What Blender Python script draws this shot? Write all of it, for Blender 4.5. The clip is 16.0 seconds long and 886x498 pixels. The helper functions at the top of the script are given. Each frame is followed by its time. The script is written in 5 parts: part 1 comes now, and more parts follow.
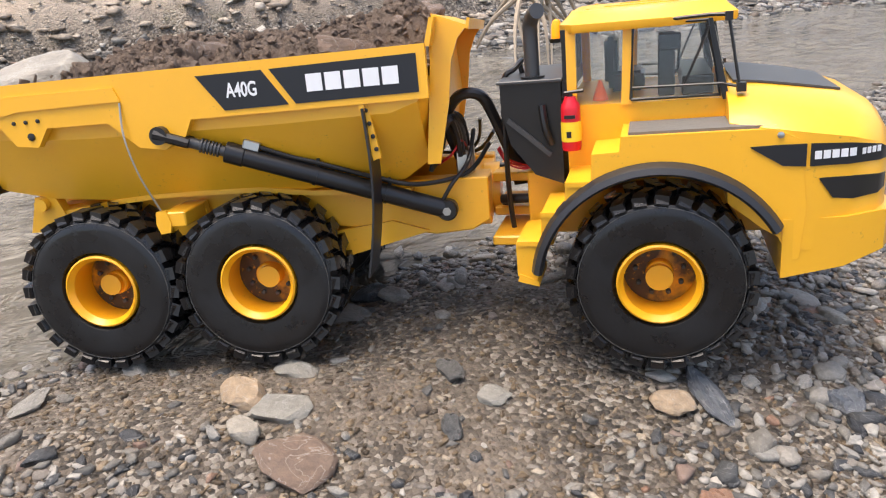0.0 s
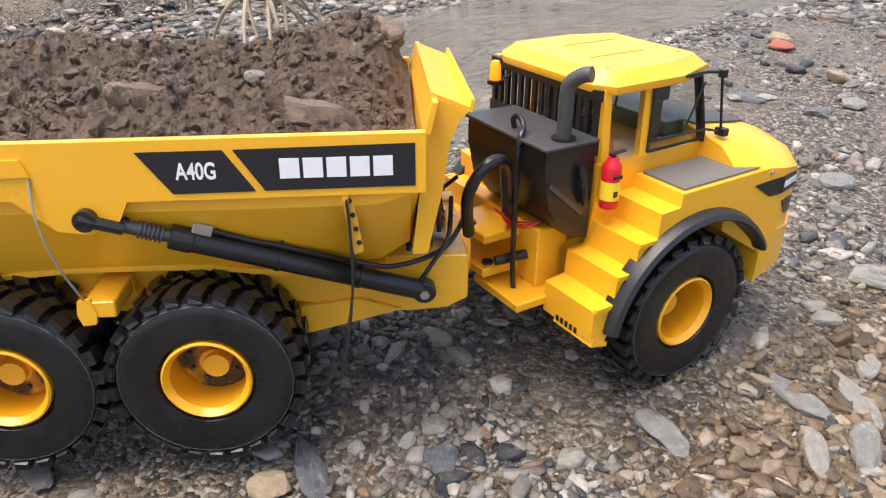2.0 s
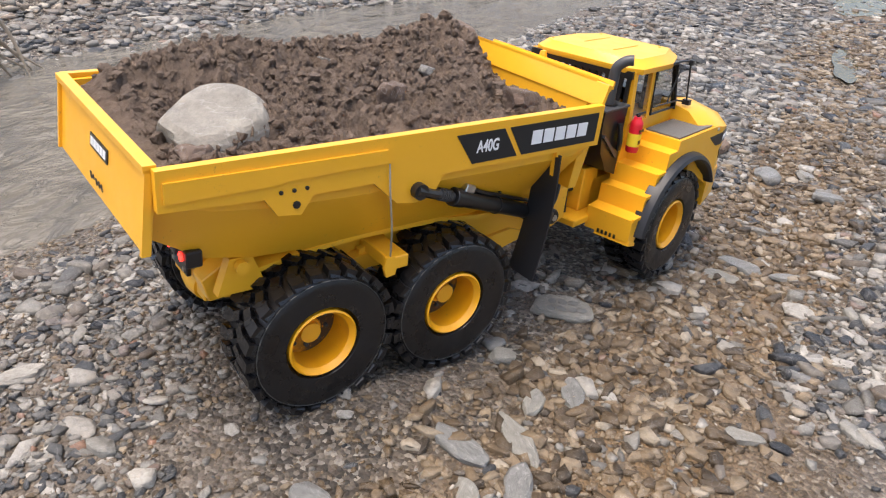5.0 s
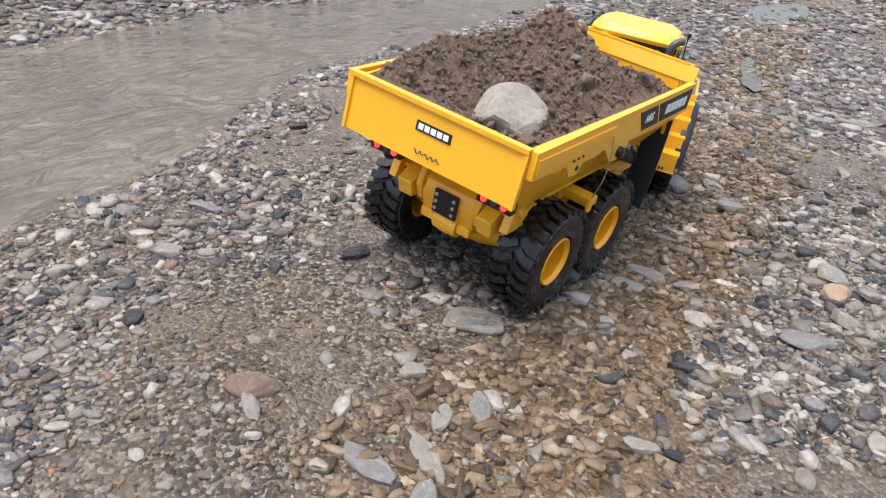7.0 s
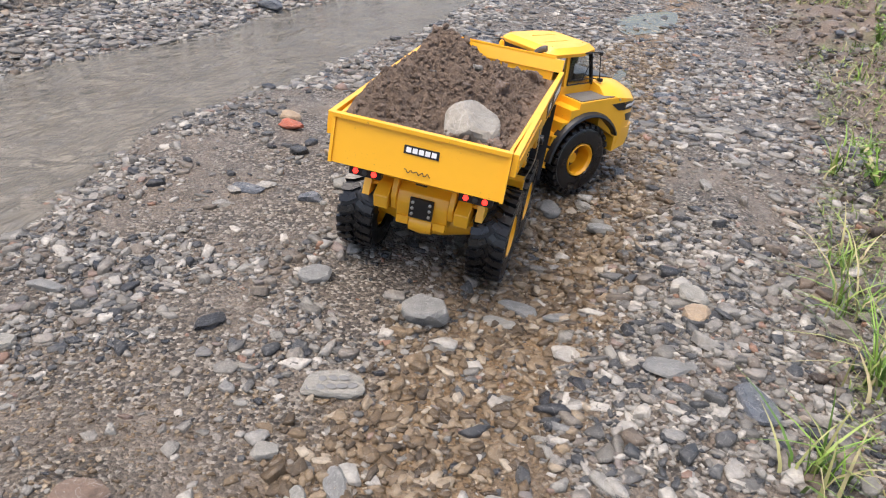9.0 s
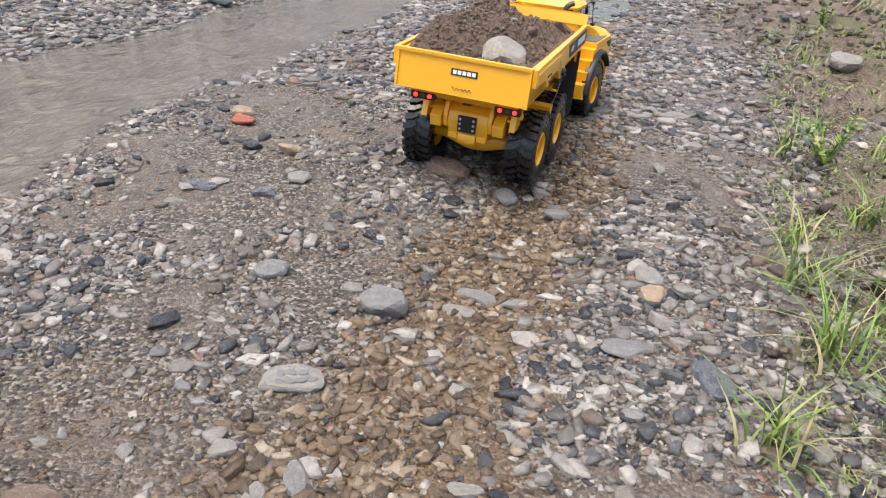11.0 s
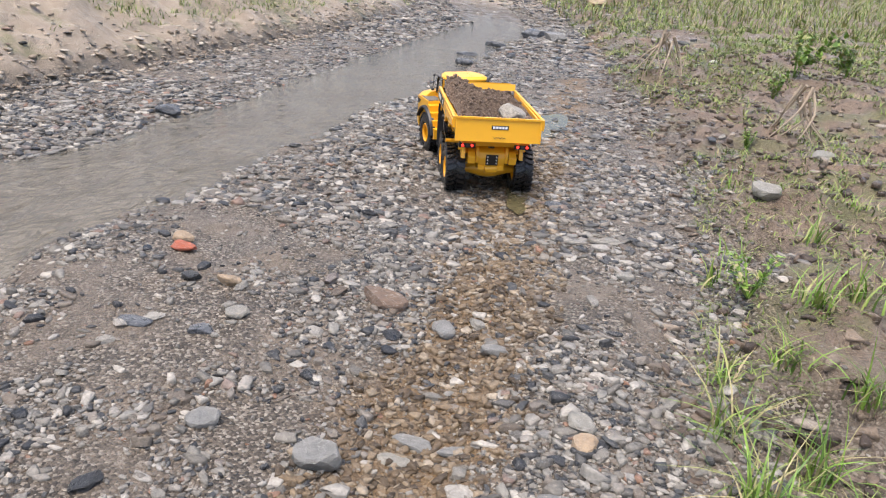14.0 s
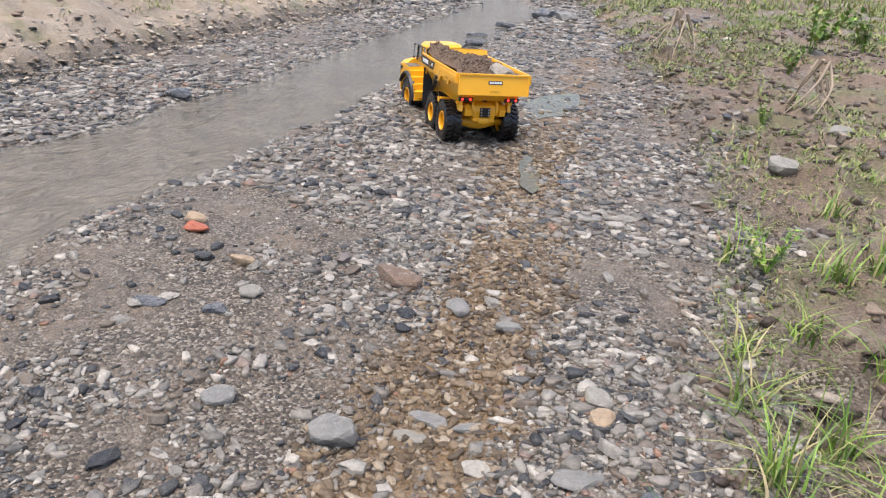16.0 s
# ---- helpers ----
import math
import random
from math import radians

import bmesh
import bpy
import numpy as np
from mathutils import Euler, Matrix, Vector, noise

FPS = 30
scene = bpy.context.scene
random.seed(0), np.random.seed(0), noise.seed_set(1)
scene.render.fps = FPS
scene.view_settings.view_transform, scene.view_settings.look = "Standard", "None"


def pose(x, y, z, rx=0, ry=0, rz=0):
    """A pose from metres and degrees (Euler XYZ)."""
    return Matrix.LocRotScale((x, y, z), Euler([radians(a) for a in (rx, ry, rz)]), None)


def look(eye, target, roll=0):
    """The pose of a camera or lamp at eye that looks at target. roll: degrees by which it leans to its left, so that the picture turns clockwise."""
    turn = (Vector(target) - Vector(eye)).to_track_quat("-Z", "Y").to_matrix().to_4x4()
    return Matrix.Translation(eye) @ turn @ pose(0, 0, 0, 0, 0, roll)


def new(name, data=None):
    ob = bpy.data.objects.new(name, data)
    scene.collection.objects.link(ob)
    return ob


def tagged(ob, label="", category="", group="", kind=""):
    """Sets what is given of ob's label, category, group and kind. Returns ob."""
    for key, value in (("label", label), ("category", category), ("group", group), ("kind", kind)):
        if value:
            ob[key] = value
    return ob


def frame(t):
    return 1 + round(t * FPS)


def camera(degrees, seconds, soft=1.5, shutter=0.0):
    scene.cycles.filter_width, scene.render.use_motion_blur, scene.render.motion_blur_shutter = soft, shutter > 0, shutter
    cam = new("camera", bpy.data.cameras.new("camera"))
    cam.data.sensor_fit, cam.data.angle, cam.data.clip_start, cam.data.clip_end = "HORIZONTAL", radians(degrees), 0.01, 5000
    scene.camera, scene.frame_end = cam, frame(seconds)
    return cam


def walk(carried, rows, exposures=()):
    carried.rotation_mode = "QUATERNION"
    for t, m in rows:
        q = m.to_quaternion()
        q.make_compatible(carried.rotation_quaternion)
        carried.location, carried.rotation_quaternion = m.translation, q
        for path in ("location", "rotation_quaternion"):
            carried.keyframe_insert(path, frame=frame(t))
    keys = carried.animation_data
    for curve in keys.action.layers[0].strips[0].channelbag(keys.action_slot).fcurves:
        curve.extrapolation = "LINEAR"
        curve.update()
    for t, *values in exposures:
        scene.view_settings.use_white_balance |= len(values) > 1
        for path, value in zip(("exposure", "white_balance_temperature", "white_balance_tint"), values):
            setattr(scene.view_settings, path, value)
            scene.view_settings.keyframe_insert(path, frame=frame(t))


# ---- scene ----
cam = camera(61.17, 16.0, 1.15)
# seconds, eye, yaw to the left of +y, pitch, roll (degrees)
PATH = [
    (0, 0.084, -0.050, 0.359, 59.67, -27.74, -1.01),
    (0.5, 0.088, -0.015, 0.370, 57.23, -28.88, -0.53),
    (1, 0.104, 0.035, 0.381, 52.75, -29.78, 0.02),
    (1.5, 0.132, 0.114, 0.402, 49.72, -31.25, -0.41),
    (2, 0.151, 0.147, 0.429, 46.73, -31.44, 0.18),
    (2.5, 0.161, 0.149, 0.435, 44.69, -31.33, 0.48),
    (3, 0.167, 0.152, 0.433, 42.55, -30.95, 0.64),
    (3.5, 0.181, 0.170, 0.436, 39.83, -30.32, 1.12),
    (3.7, 0.194, 0.186, 0.435, 38.86, -29.65, 1.07),
    (5.8, 0.229, 0.288, 0.458, 26.14, -29.55, 6.18),
    (6, 0.232, 0.287, 0.463, 25.70, -29.46, 6.34),
    (6.5, 0.233, 0.280, 0.462, 24.81, -29.42, 6.68),
    (7, 0.238, 0.282, 0.470, 24.31, -29.31, 6.73),
    (7.5, 0.242, 0.284, 0.470, 23.37, -29.45, 6.44),
    (8, 0.262, 0.296, 0.470, 21.66, -28.96, 5.63),
    (8.5, 0.278, 0.335, 0.502, 19.36, -28.24, 5.16),
    (9, 0.289, 0.353, 0.507, 17.75, -27.74, 4.60),
    (11.3, 0.301, 0.357, 0.500, 14.05, -27.96, 4.16),
    (11.5, 0.308, 0.361, 0.506, 13.63, -27.49, 4.23),
    (12, 0.323, 0.375, 0.532, 12.48, -25.52, 4.69),
    (12.5, 0.319, 0.386, 0.568, 11.71, -23.58, 5.35),
    (13, 0.309, 0.385, 0.585, 11.35, -22.06, 5.87),
    (13.5, 0.305, 0.380, 0.592, 11.07, -21.44, 6.06),
    (14, 0.303, 0.380, 0.586, 10.96, -21.23, 5.97),
    (14.5, 0.306, 0.379, 0.581, 10.81, -21.26, 5.82),
    (15, 0.308, 0.378, 0.585, 11.00, -21.71, 5.68),
    (15.5, 0.298, 0.377, 0.578, 11.17, -22.05, 5.54),
    (16, 0.300, 0.384, 0.570, 11.79, -22.47, 5.04),
]
# seconds, place of the bogie's middle on the ground, heading, nose up, roll, steering and roll of the tractor unit
TRUCK = [
    (0, -0.549, 0.096, -0.034, 53.86, 5.40, -11.46, -8.61, 3.11),
    (0.5, -0.516, 0.144, -0.020, 52.75, 3.70, -9.13, -5.69, 2.56),
    (1, -0.463, 0.209, -0.007, 50.87, 2.01, -5.20, 2.13, 2.01),
    (1.5, -0.399, 0.280, 0.004, 49.08, -0.40, -4.00, 26.07, 1.45),
    (2, -0.369, 0.312, 0.007, 51.55, -0.65, -6.41, 27.02, 1.93),
    (2.5, -0.355, 0.328, 0.005, 53.63, -1.04, -6.45, 27.47, 2.40),
    (3, -0.315, 0.391, 0.009, 58.20, -2.03, -5.43, 27.15, 2.87),
    (3.5, -0.282, 0.447, 0.009, 64.55, -1.92, -4.38, 24.56, 3.34),
    (3.7, -0.272, 0.475, 0.007, 68.04, -2.01, -3.29, 20.16, 2.78),
    (5.8, -0.135, 0.919, -0.001, 68.33, -3.55, 1.52, 7.70, -3.14),
    (6, -0.119, 0.965, -0.005, 67.58, -3.05, 3.15, 15.76, -3.71),
    (6.5, -0.083, 1.046, -0.010, 73.24, -2.49, 4.89, 22.75, -2.47),
    (7, -0.063, 1.106, -0.011, 80.31, -1.57, 4.61, 18.01, -1.23),
    (7.5, -0.033, 1.163, -0.020, 88.45, -1.03, 7.63, 6.36, 0.01),
    (8, -0.027, 1.208, -0.019, 94.46, 0.51, 5.09, -9.50, 1.25),
    (8.2, -0.027, 1.230, -0.023, 97.72, 1.16, 4.63, -15.58, 1.75),
    (8.5, -0.037, 1.273, -0.020, 99.05, 1.01, 5.77, -29.10, 0.22),
    (9, -0.038, 1.343, -0.022, 94.48, -0.03, 4.28, -38.33, -2.32),
    (11.3, 0.029, 1.744, -0.020, 84.96, -0.43, 0.89, -0.71, -2.13),
    (11.5, 0.041, 1.795, -0.020, 85.54, -0.89, 0.65, 1.48, -2.12),
    (12, 0.050, 1.902, -0.015, 90.53, -1.66, -1.55, 6.29, -2.08),
    (12.5, 0.060, 2.034, -0.014, 93.46, -2.46, -2.12, 11.19, -2.04),
    (13, 0.044, 2.178, -0.013, 100.46, -1.91, -2.68, 16.25, -2.00),
    (13.5, 0.019, 2.323, -0.010, 106.73, -0.67, -2.01, 18.89, -1.96),
    (14, -0.010, 2.475, -0.020, 108.58, 0.46, -1.70, 12.01, -1.92),
    (14.5, -0.071, 2.611, -0.022, 117.03, 0.34, -0.86, 9.27, -2.33),
    (15, -0.124, 2.734, -0.028, 119.34, -0.63, -0.63, 2.78, -2.75),
    (15.5, -0.161, 2.766, -0.024, 124.22, -0.29, -0.21, 3.63, -2.59),
    (16, -0.151, 2.792, -0.032, 119.60, -1.00, 0.29, 2.48, -2.43),
]


def aim(yaw, pitch, roll):
    return pose(0, 0, 0, 90 + pitch, 0, yaw) @ pose(0, 0, 0, 0, 0, roll)


walk(cam, [(t, Matrix.Translation((x, y, z)) @ aim(a, p, r)) for t, x, y, z, a, p, r in PATH], exposures=[(0, 1.24, 6890, 12), (3.7, 1.18, 6890, 12), (5.8, 1.02, 6680, 12), (16, 1.0, 6680, 12)])

# ---- light: a bright overcast sky ----
SUN_UP, SUN_TURN = radians(75), radians(215)
world = bpy.data.worlds.new("sky")
scene.world = world
world.use_nodes = True
wn = world.node_tree
sky = wn.nodes.new("ShaderNodeTexSky")
sky.sky_type, sky.sun_disc, sky.sun_elevation, sky.sun_rotation = "NISHITA", False, SUN_UP, SUN_TURN
sky.dust_density, sky.air_density, sky.ozone_density = 4.0, 1.0, 0.6
wn.links.new(sky.outputs[0], wn.nodes["Background"].inputs[0])
wn.nodes["Background"].inputs[1].default_value = 0.15
sun_data = bpy.data.lights.new("sun", "SUN")
sun_data.energy, sun_data.angle, sun_data.color = 1.5, radians(45), (1.0, 0.95, 0.88)
sun = new("sun", sun_data)
sun.matrix_world = look((math.sin(SUN_TURN) * math.cos(SUN_UP) * 9, math.cos(SUN_TURN) * math.cos(SUN_UP) * 9, math.sin(SUN_UP) * 9), (0, 0, 0))


# ---- materials ----
def material(name, rough=0.5, metal=0.0, spec=0.5, coat=0.0):
    m = bpy.data.materials.new(name)
    m.use_nodes = True
    b = m.node_tree.nodes["Principled BSDF"]
    b.inputs["Roughness"].default_value, b.inputs["Metallic"].default_value = rough, metal
    b.inputs["Specular IOR Level"].default_value, b.inputs["Coat Weight"].default_value = spec, coat
    return m, m.node_tree, b


def node(tree, kind, **sets):
    n = tree.nodes.new(kind)
    for key, value in sets.items():
        if key in n.inputs:
            n.inputs[key].default_value = value
    return n


def coords(tree, world_space=False):
    if world_space:
        return tree.nodes.new("ShaderNodeNewGeometry").outputs["Position"]
    return tree.nodes.new("ShaderNodeTexCoord").outputs["Object"]


def noise_out(tree, vec, scale, detail=4.0, rough=0.55, dist=0.0):
    n = node(tree, "ShaderNodeTexNoise", Scale=scale, Detail=detail, Roughness=rough, Distortion=dist)
    tree.links.new(vec, n.inputs["Vector"])
    return n.outputs["Fac"]


def ramp(tree, fac, stops, interp="LINEAR"):
    r = tree.nodes.new("ShaderNodeValToRGB")
    r.color_ramp.interpolation = interp
    el = r.color_ramp.elements
    while len(el) < len(stops):
        el.new(0.5)
    for e, (p, c) in zip(el, stops):
        e.position, e.color = p, (*c, 1) if len(c) == 3 else c
    tree.links.new(fac, r.inputs["Fac"])
    return r.outputs["Color"]


def mix(tree, fac, a, b, mode="MIX"):
    m = tree.nodes.new("ShaderNodeMix")
    m.data_type, m.blend_type = "RGBA", mode
    for sock, v in ((m.inputs["Factor"], fac), (m.inputs["A"], a), (m.inputs["B"], b)):
        if isinstance(v, bpy.types.NodeSocket):
            tree.links.new(v, sock)
        elif isinstance(v, tuple):
            sock.default_value = (*v, 1)
        else:
            sock.default_value = v
    return m.outputs["Result"]


def math_out(tree, op, a, b=0.0, clamp=False):
    m = tree.nodes.new("ShaderNodeMath")
    m.operation, m.use_clamp = op, clamp
    for sock, v in zip(m.inputs, (a, b)):
        if isinstance(v, bpy.types.NodeSocket):
            tree.links.new(v, sock)
        else:
            sock.default_value = v
    return m.outputs[0]


def bump(tree, bsdf, height, strength, dist):
    b = node(tree, "ShaderNodeBump", Strength=strength, Distance=dist)
    tree.links.new(height, b.inputs["Height"])
    tree.links.new(b.outputs[0], bsdf.inputs["Normal"])


def grey(v):
    return (v, v, v)


def paint(name, colour, dirt=(0.12, 0.08, 0.05), rough=0.35, amount=0.55, coat=0.25, low=0.52, grain=0.60):
    """Model paint with dust specks and dried mud in patches."""
    m, tree, b = material(name, rough, coat=coat)
    v = coords(tree)
    fine = ramp(tree, noise_out(tree, v, 260, 5, 0.7), [(grain, grey(0)), (grain + 0.10, grey(1))])
    patch = ramp(tree, noise_out(tree, v, 28, 4, 0.6), [(low, grey(0)), (low + 0.16, grey(1))])
    mask = math_out(tree, "MULTIPLY", math_out(tree, "MULTIPLY", fine, patch), amount)
    tone = mix(tree, noise_out(tree, v, 14, 3), tuple(c * 0.93 for c in colour), tuple(min(1, c * 1.05) for c in colour))
    tree.links.new(mix(tree, mask, tone, dirt), b.inputs["Base Color"])
    tree.links.new(math_out(tree, "ADD", math_out(tree, "MULTIPLY", noise_out(tree, v, 40), 0.25), rough - 0.1), b.inputs["Roughness"])
    bump(tree, b, noise_out(tree, v, 420, 2), 0.05, 0.0006)
    return m


def plain(name, colour, rough=0.5, metal=0.0, vary=0.12, scale=60, relief=0.15):
    m, tree, b = material(name, rough, metal)
    v = coords(tree)
    n = noise_out(tree, v, scale, 5, 0.65)
    tree.links.new(mix(tree, n, tuple(c * (1 - vary) for c in colour), tuple(min(1, c * (1 + vary)) for c in colour)), b.inputs["Base Color"])
    if relief:
        bump(tree, b, noise_out(tree, v, scale * 5, 3), relief, 0.0006)
    return m


YELLOW = paint("yellow_paint", (0.88, 0.44, 0.022), amount=0.75)
YELLOW_RIM = paint("yellow_rim_paint", (0.88, 0.41, 0.012), amount=0.9)
MUDDY = paint("muddy_rim_paint", (0.80, 0.36, 0.012), (0.06, 0.038, 0.024), 0.6, 0.97, 0.0, 0.34, 0.30)
BLACK = plain("black_paint", (0.012, 0.012, 0.013), 0.32, relief=0.05)
DECAL = plain("black_vinyl", (0.010, 0.011, 0.014), 0.42, relief=0.03)
WHITE = plain("white_vinyl", (0.78, 0.79, 0.80), 0.45, vary=0.04, relief=0)
GREY = plain("grey_antislip", (0.13, 0.125, 0.115), 0.7, vary=0.25, scale=220, relief=0.5)
DARKGREY = plain("dark_grey_plastic", (0.05, 0.052, 0.055), 0.4, relief=0.1)
STEEL = plain("steel", (0.55, 0.55, 0.54), 0.28, 1.0, relief=0.05)
CHROME = plain("chrome_rod", (0.75, 0.75, 0.75), 0.12, 1.0, vary=0.03, relief=0)
RED = plain("red_paint", (0.60, 0.012, 0.025), 0.3, vary=0.08, relief=0)
LABEL = plain("yellow_label", (0.85, 0.62, 0.03), 0.5, vary=0.05, relief=0)
WIRE = plain("wire_rope", (0.42, 0.40, 0.36), 0.45, 0.6, relief=0.3, scale=400)
REDWIRE = plain("red_cable", (0.5, 0.01, 0.015), 0.4, relief=0)
CONE = plain("orange_cone", (0.7, 0.12, 0.03), 0.5, relief=0)


def tyre_rubber():
    m, tree, b = material("wet_rubber", 0.4, spec=0.5)
    v = coords(tree)
    wet = ramp(tree, noise_out(tree, v, 35, 5, 0.6), [(0.40, grey(0.20)), (0.62, grey(0.52))])
    mud = ramp(tree, noise_out(tree, v, 120, 6, 0.7), [(0.66, grey(0)), (0.76, grey(1))])
    tree.links.new(mix(tree, math_out(tree, "MULTIPLY", mud, 0.45), (0.008, 0.008, 0.009), (0.09, 0.075, 0.06)), b.inputs["Base Color"])
    tree.links.new(wet, b.inputs["Roughness"])
    bump(tree, b, noise_out(tree, v, 300, 4), 0.25, 0.0008)
    return m


RUBBER = tyre_rubber()
SCUFF = plain("scuffed_rubber", (0.10, 0.098, 0.092), 0.55, vary=0.5, scale=120)
FLARE = plain("black_rubber", (0.016, 0.017, 0.020), 0.42, relief=0.15)


def glowing(name, colour, power):
    m, tree, b = material(name, 0.3)
    b.inputs["Base Color"].default_value = (*colour, 1)
    b.inputs["Emission Color"].default_value, b.inputs["Emission Strength"].default_value = (*colour, 1), power
    return m


TAIL = glowing("red_lamp", (1.0, 0.03, 0.02), 1.8)
AMBER = glowing("amber_lens", (0.95, 0.33, 0.01), 0.25)


def glass(name, tint=(0.9, 0.92, 0.92), rough=0.02):
    m, tree, b = material(name, rough)
    b.inputs["Base Color"].default_value = (*tint, 1)
    b.inputs["Transmission Weight"].default_value, b.inputs["IOR"].default_value = 1.0, 1.45
    return m


PANE = glass("clear_pane")


def stone_material(name, island, tones):
    """Slate, schist and sandstone pebbles: grey-blue, brown-grey, pale and a few red, with veins and damp patches."""
    m, tree, b = material(name, 0.6)
    if island:
        pick = tree.nodes.new("ShaderNodeNewGeometry").outputs["Random Per Island"]
    else:
        pick = tree.nodes.new("ShaderNodeObjectInfo").outputs["Random"]
    v = coords(tree, True) if island else coords(tree)
    base = ramp(tree, pick, tones)
    f = 1.0 if island else 1 / 45
    mottle = noise_out(tree, v, 150 * f, 6, 0.7)
    # Strong mottle: its contrast also stands in for shade among the stones.
    col = mix(tree, 0.8, base, mix(tree, mottle, grey(0.02), grey(0.98)), "OVERLAY")
    vein = ramp(tree, noise_out(tree, v, 60 * f, 2, 0.4, 2.0), [(0.485, grey(0)), (0.50, grey(1)), (0.515, grey(0))])
    col = mix(tree, math_out(tree, "MULTIPLY", vein, 0.25), col, (0.45, 0.44, 0.42))
    tree.links.new(col, b.inputs["Base Color"])
    damp = noise_out(tree, v, 9 if island else 0.6, 3)
    tree.links.new(ramp(tree, damp, [(0.38, grey(0.24)), (0.62, grey(0.66))]), b.inputs["Roughness"])
    bump(tree, b, noise_out(tree, v, 260 * f, 5, 0.7), 0.8 if island else 0.45, 0.0025 if island else 0.03)
    return m


# The darkest slate tones also carry some of the shade between stones.
MIXED = [(0.0, (0.016, 0.018, 0.022)), (0.18, (0.058, 0.060, 0.061)), (0.34, (0.140, 0.130, 0.112)), (0.52, (0.235, 0.225, 0.200)), (0.66, (0.105, 0.080, 0.058)), (0.82, (0.30, 0.285, 0.255)), (0.92, (0.38, 0.355, 0.31)), (0.96, (0.14, 0.14, 0.135)), (1.0, (0.22, 0.12, 0.075))]
EARTHY = [(0.0, (0.04, 0.028, 0.016)), (0.35, (0.105, 0.072, 0.040)), (0.65, (0.17, 0.122, 0.072)), (0.88, (0.23, 0.18, 0.12)), (1.0, (0.33, 0.285, 0.22))]
STONE = stone_material("river_stone", False, MIXED)
GRAVEL = stone_material("river_gravel", True, MIXED)
OCHRE = stone_material("ochre_gravel", True, EARTHY)
PALE_CLODS = stone_material("bank_earth", True, [(0.0, (0.17, 0.13, 0.095)), (0.4, (0.30, 0.245, 0.185)), (0.8, (0.40, 0.34, 0.27)), (1.0, (0.46, 0.42, 0.35))])
CLODS = stone_material("mud_clods", True, [(0.0, (0.04, 0.028, 0.02)), (0.5, (0.10, 0.072, 0.05)), (0.85, (0.19, 0.145, 0.105)), (1.0, (0.30, 0.26, 0.21))])


def single_stone(name, colour, rough=0.65, spots=None):
    m, tree, b = material(name, rough)
    v = coords(tree)
    col = mix(tree, ramp(tree, noise_out(tree, v, 2.6, 8, 0.72), [(0.32, grey(0)), (0.68, grey(1))]), tuple(c * 0.62 for c in colour), tuple(min(1, c * 1.25) for c in colour))
    fleck = ramp(tree, noise_out(tree, v, 14, 4, 0.7), [(0.60, grey(0)), (0.70, grey(1))])
    col = mix(tree, math_out(tree, "MULTIPLY", fleck, 0.25), col, tuple(c * 0.35 for c in colour))
    vein = ramp(tree, noise_out(tree, v, 1.1, 3, 0.5, 1.5), [(0.485, grey(0)), (0.50, grey(1)), (0.515, grey(0))])
    col = mix(tree, math_out(tree, "MULTIPLY", vein, 0.35), col, (0.5, 0.49, 0.46))
    tree.links.new(ramp(tree, noise_out(tree, v, 1.3, 3), [(0.40, grey(rough - 0.25)), (0.60, grey(rough + 0.12))]), b.inputs["Roughness"])
    if spots:
        s = ramp(tree, noise_out(tree, v, 1.4, 4, 0.6), [(0.62, grey(0)), (0.70, grey(1))])
        col = mix(tree, s, col, spots)
    tree.links.new(col, b.inputs["Base Color"])
    bump(tree, b, noise_out(tree, v, 5.0, 8, 0.7), 0.45, 0.03)
    return m


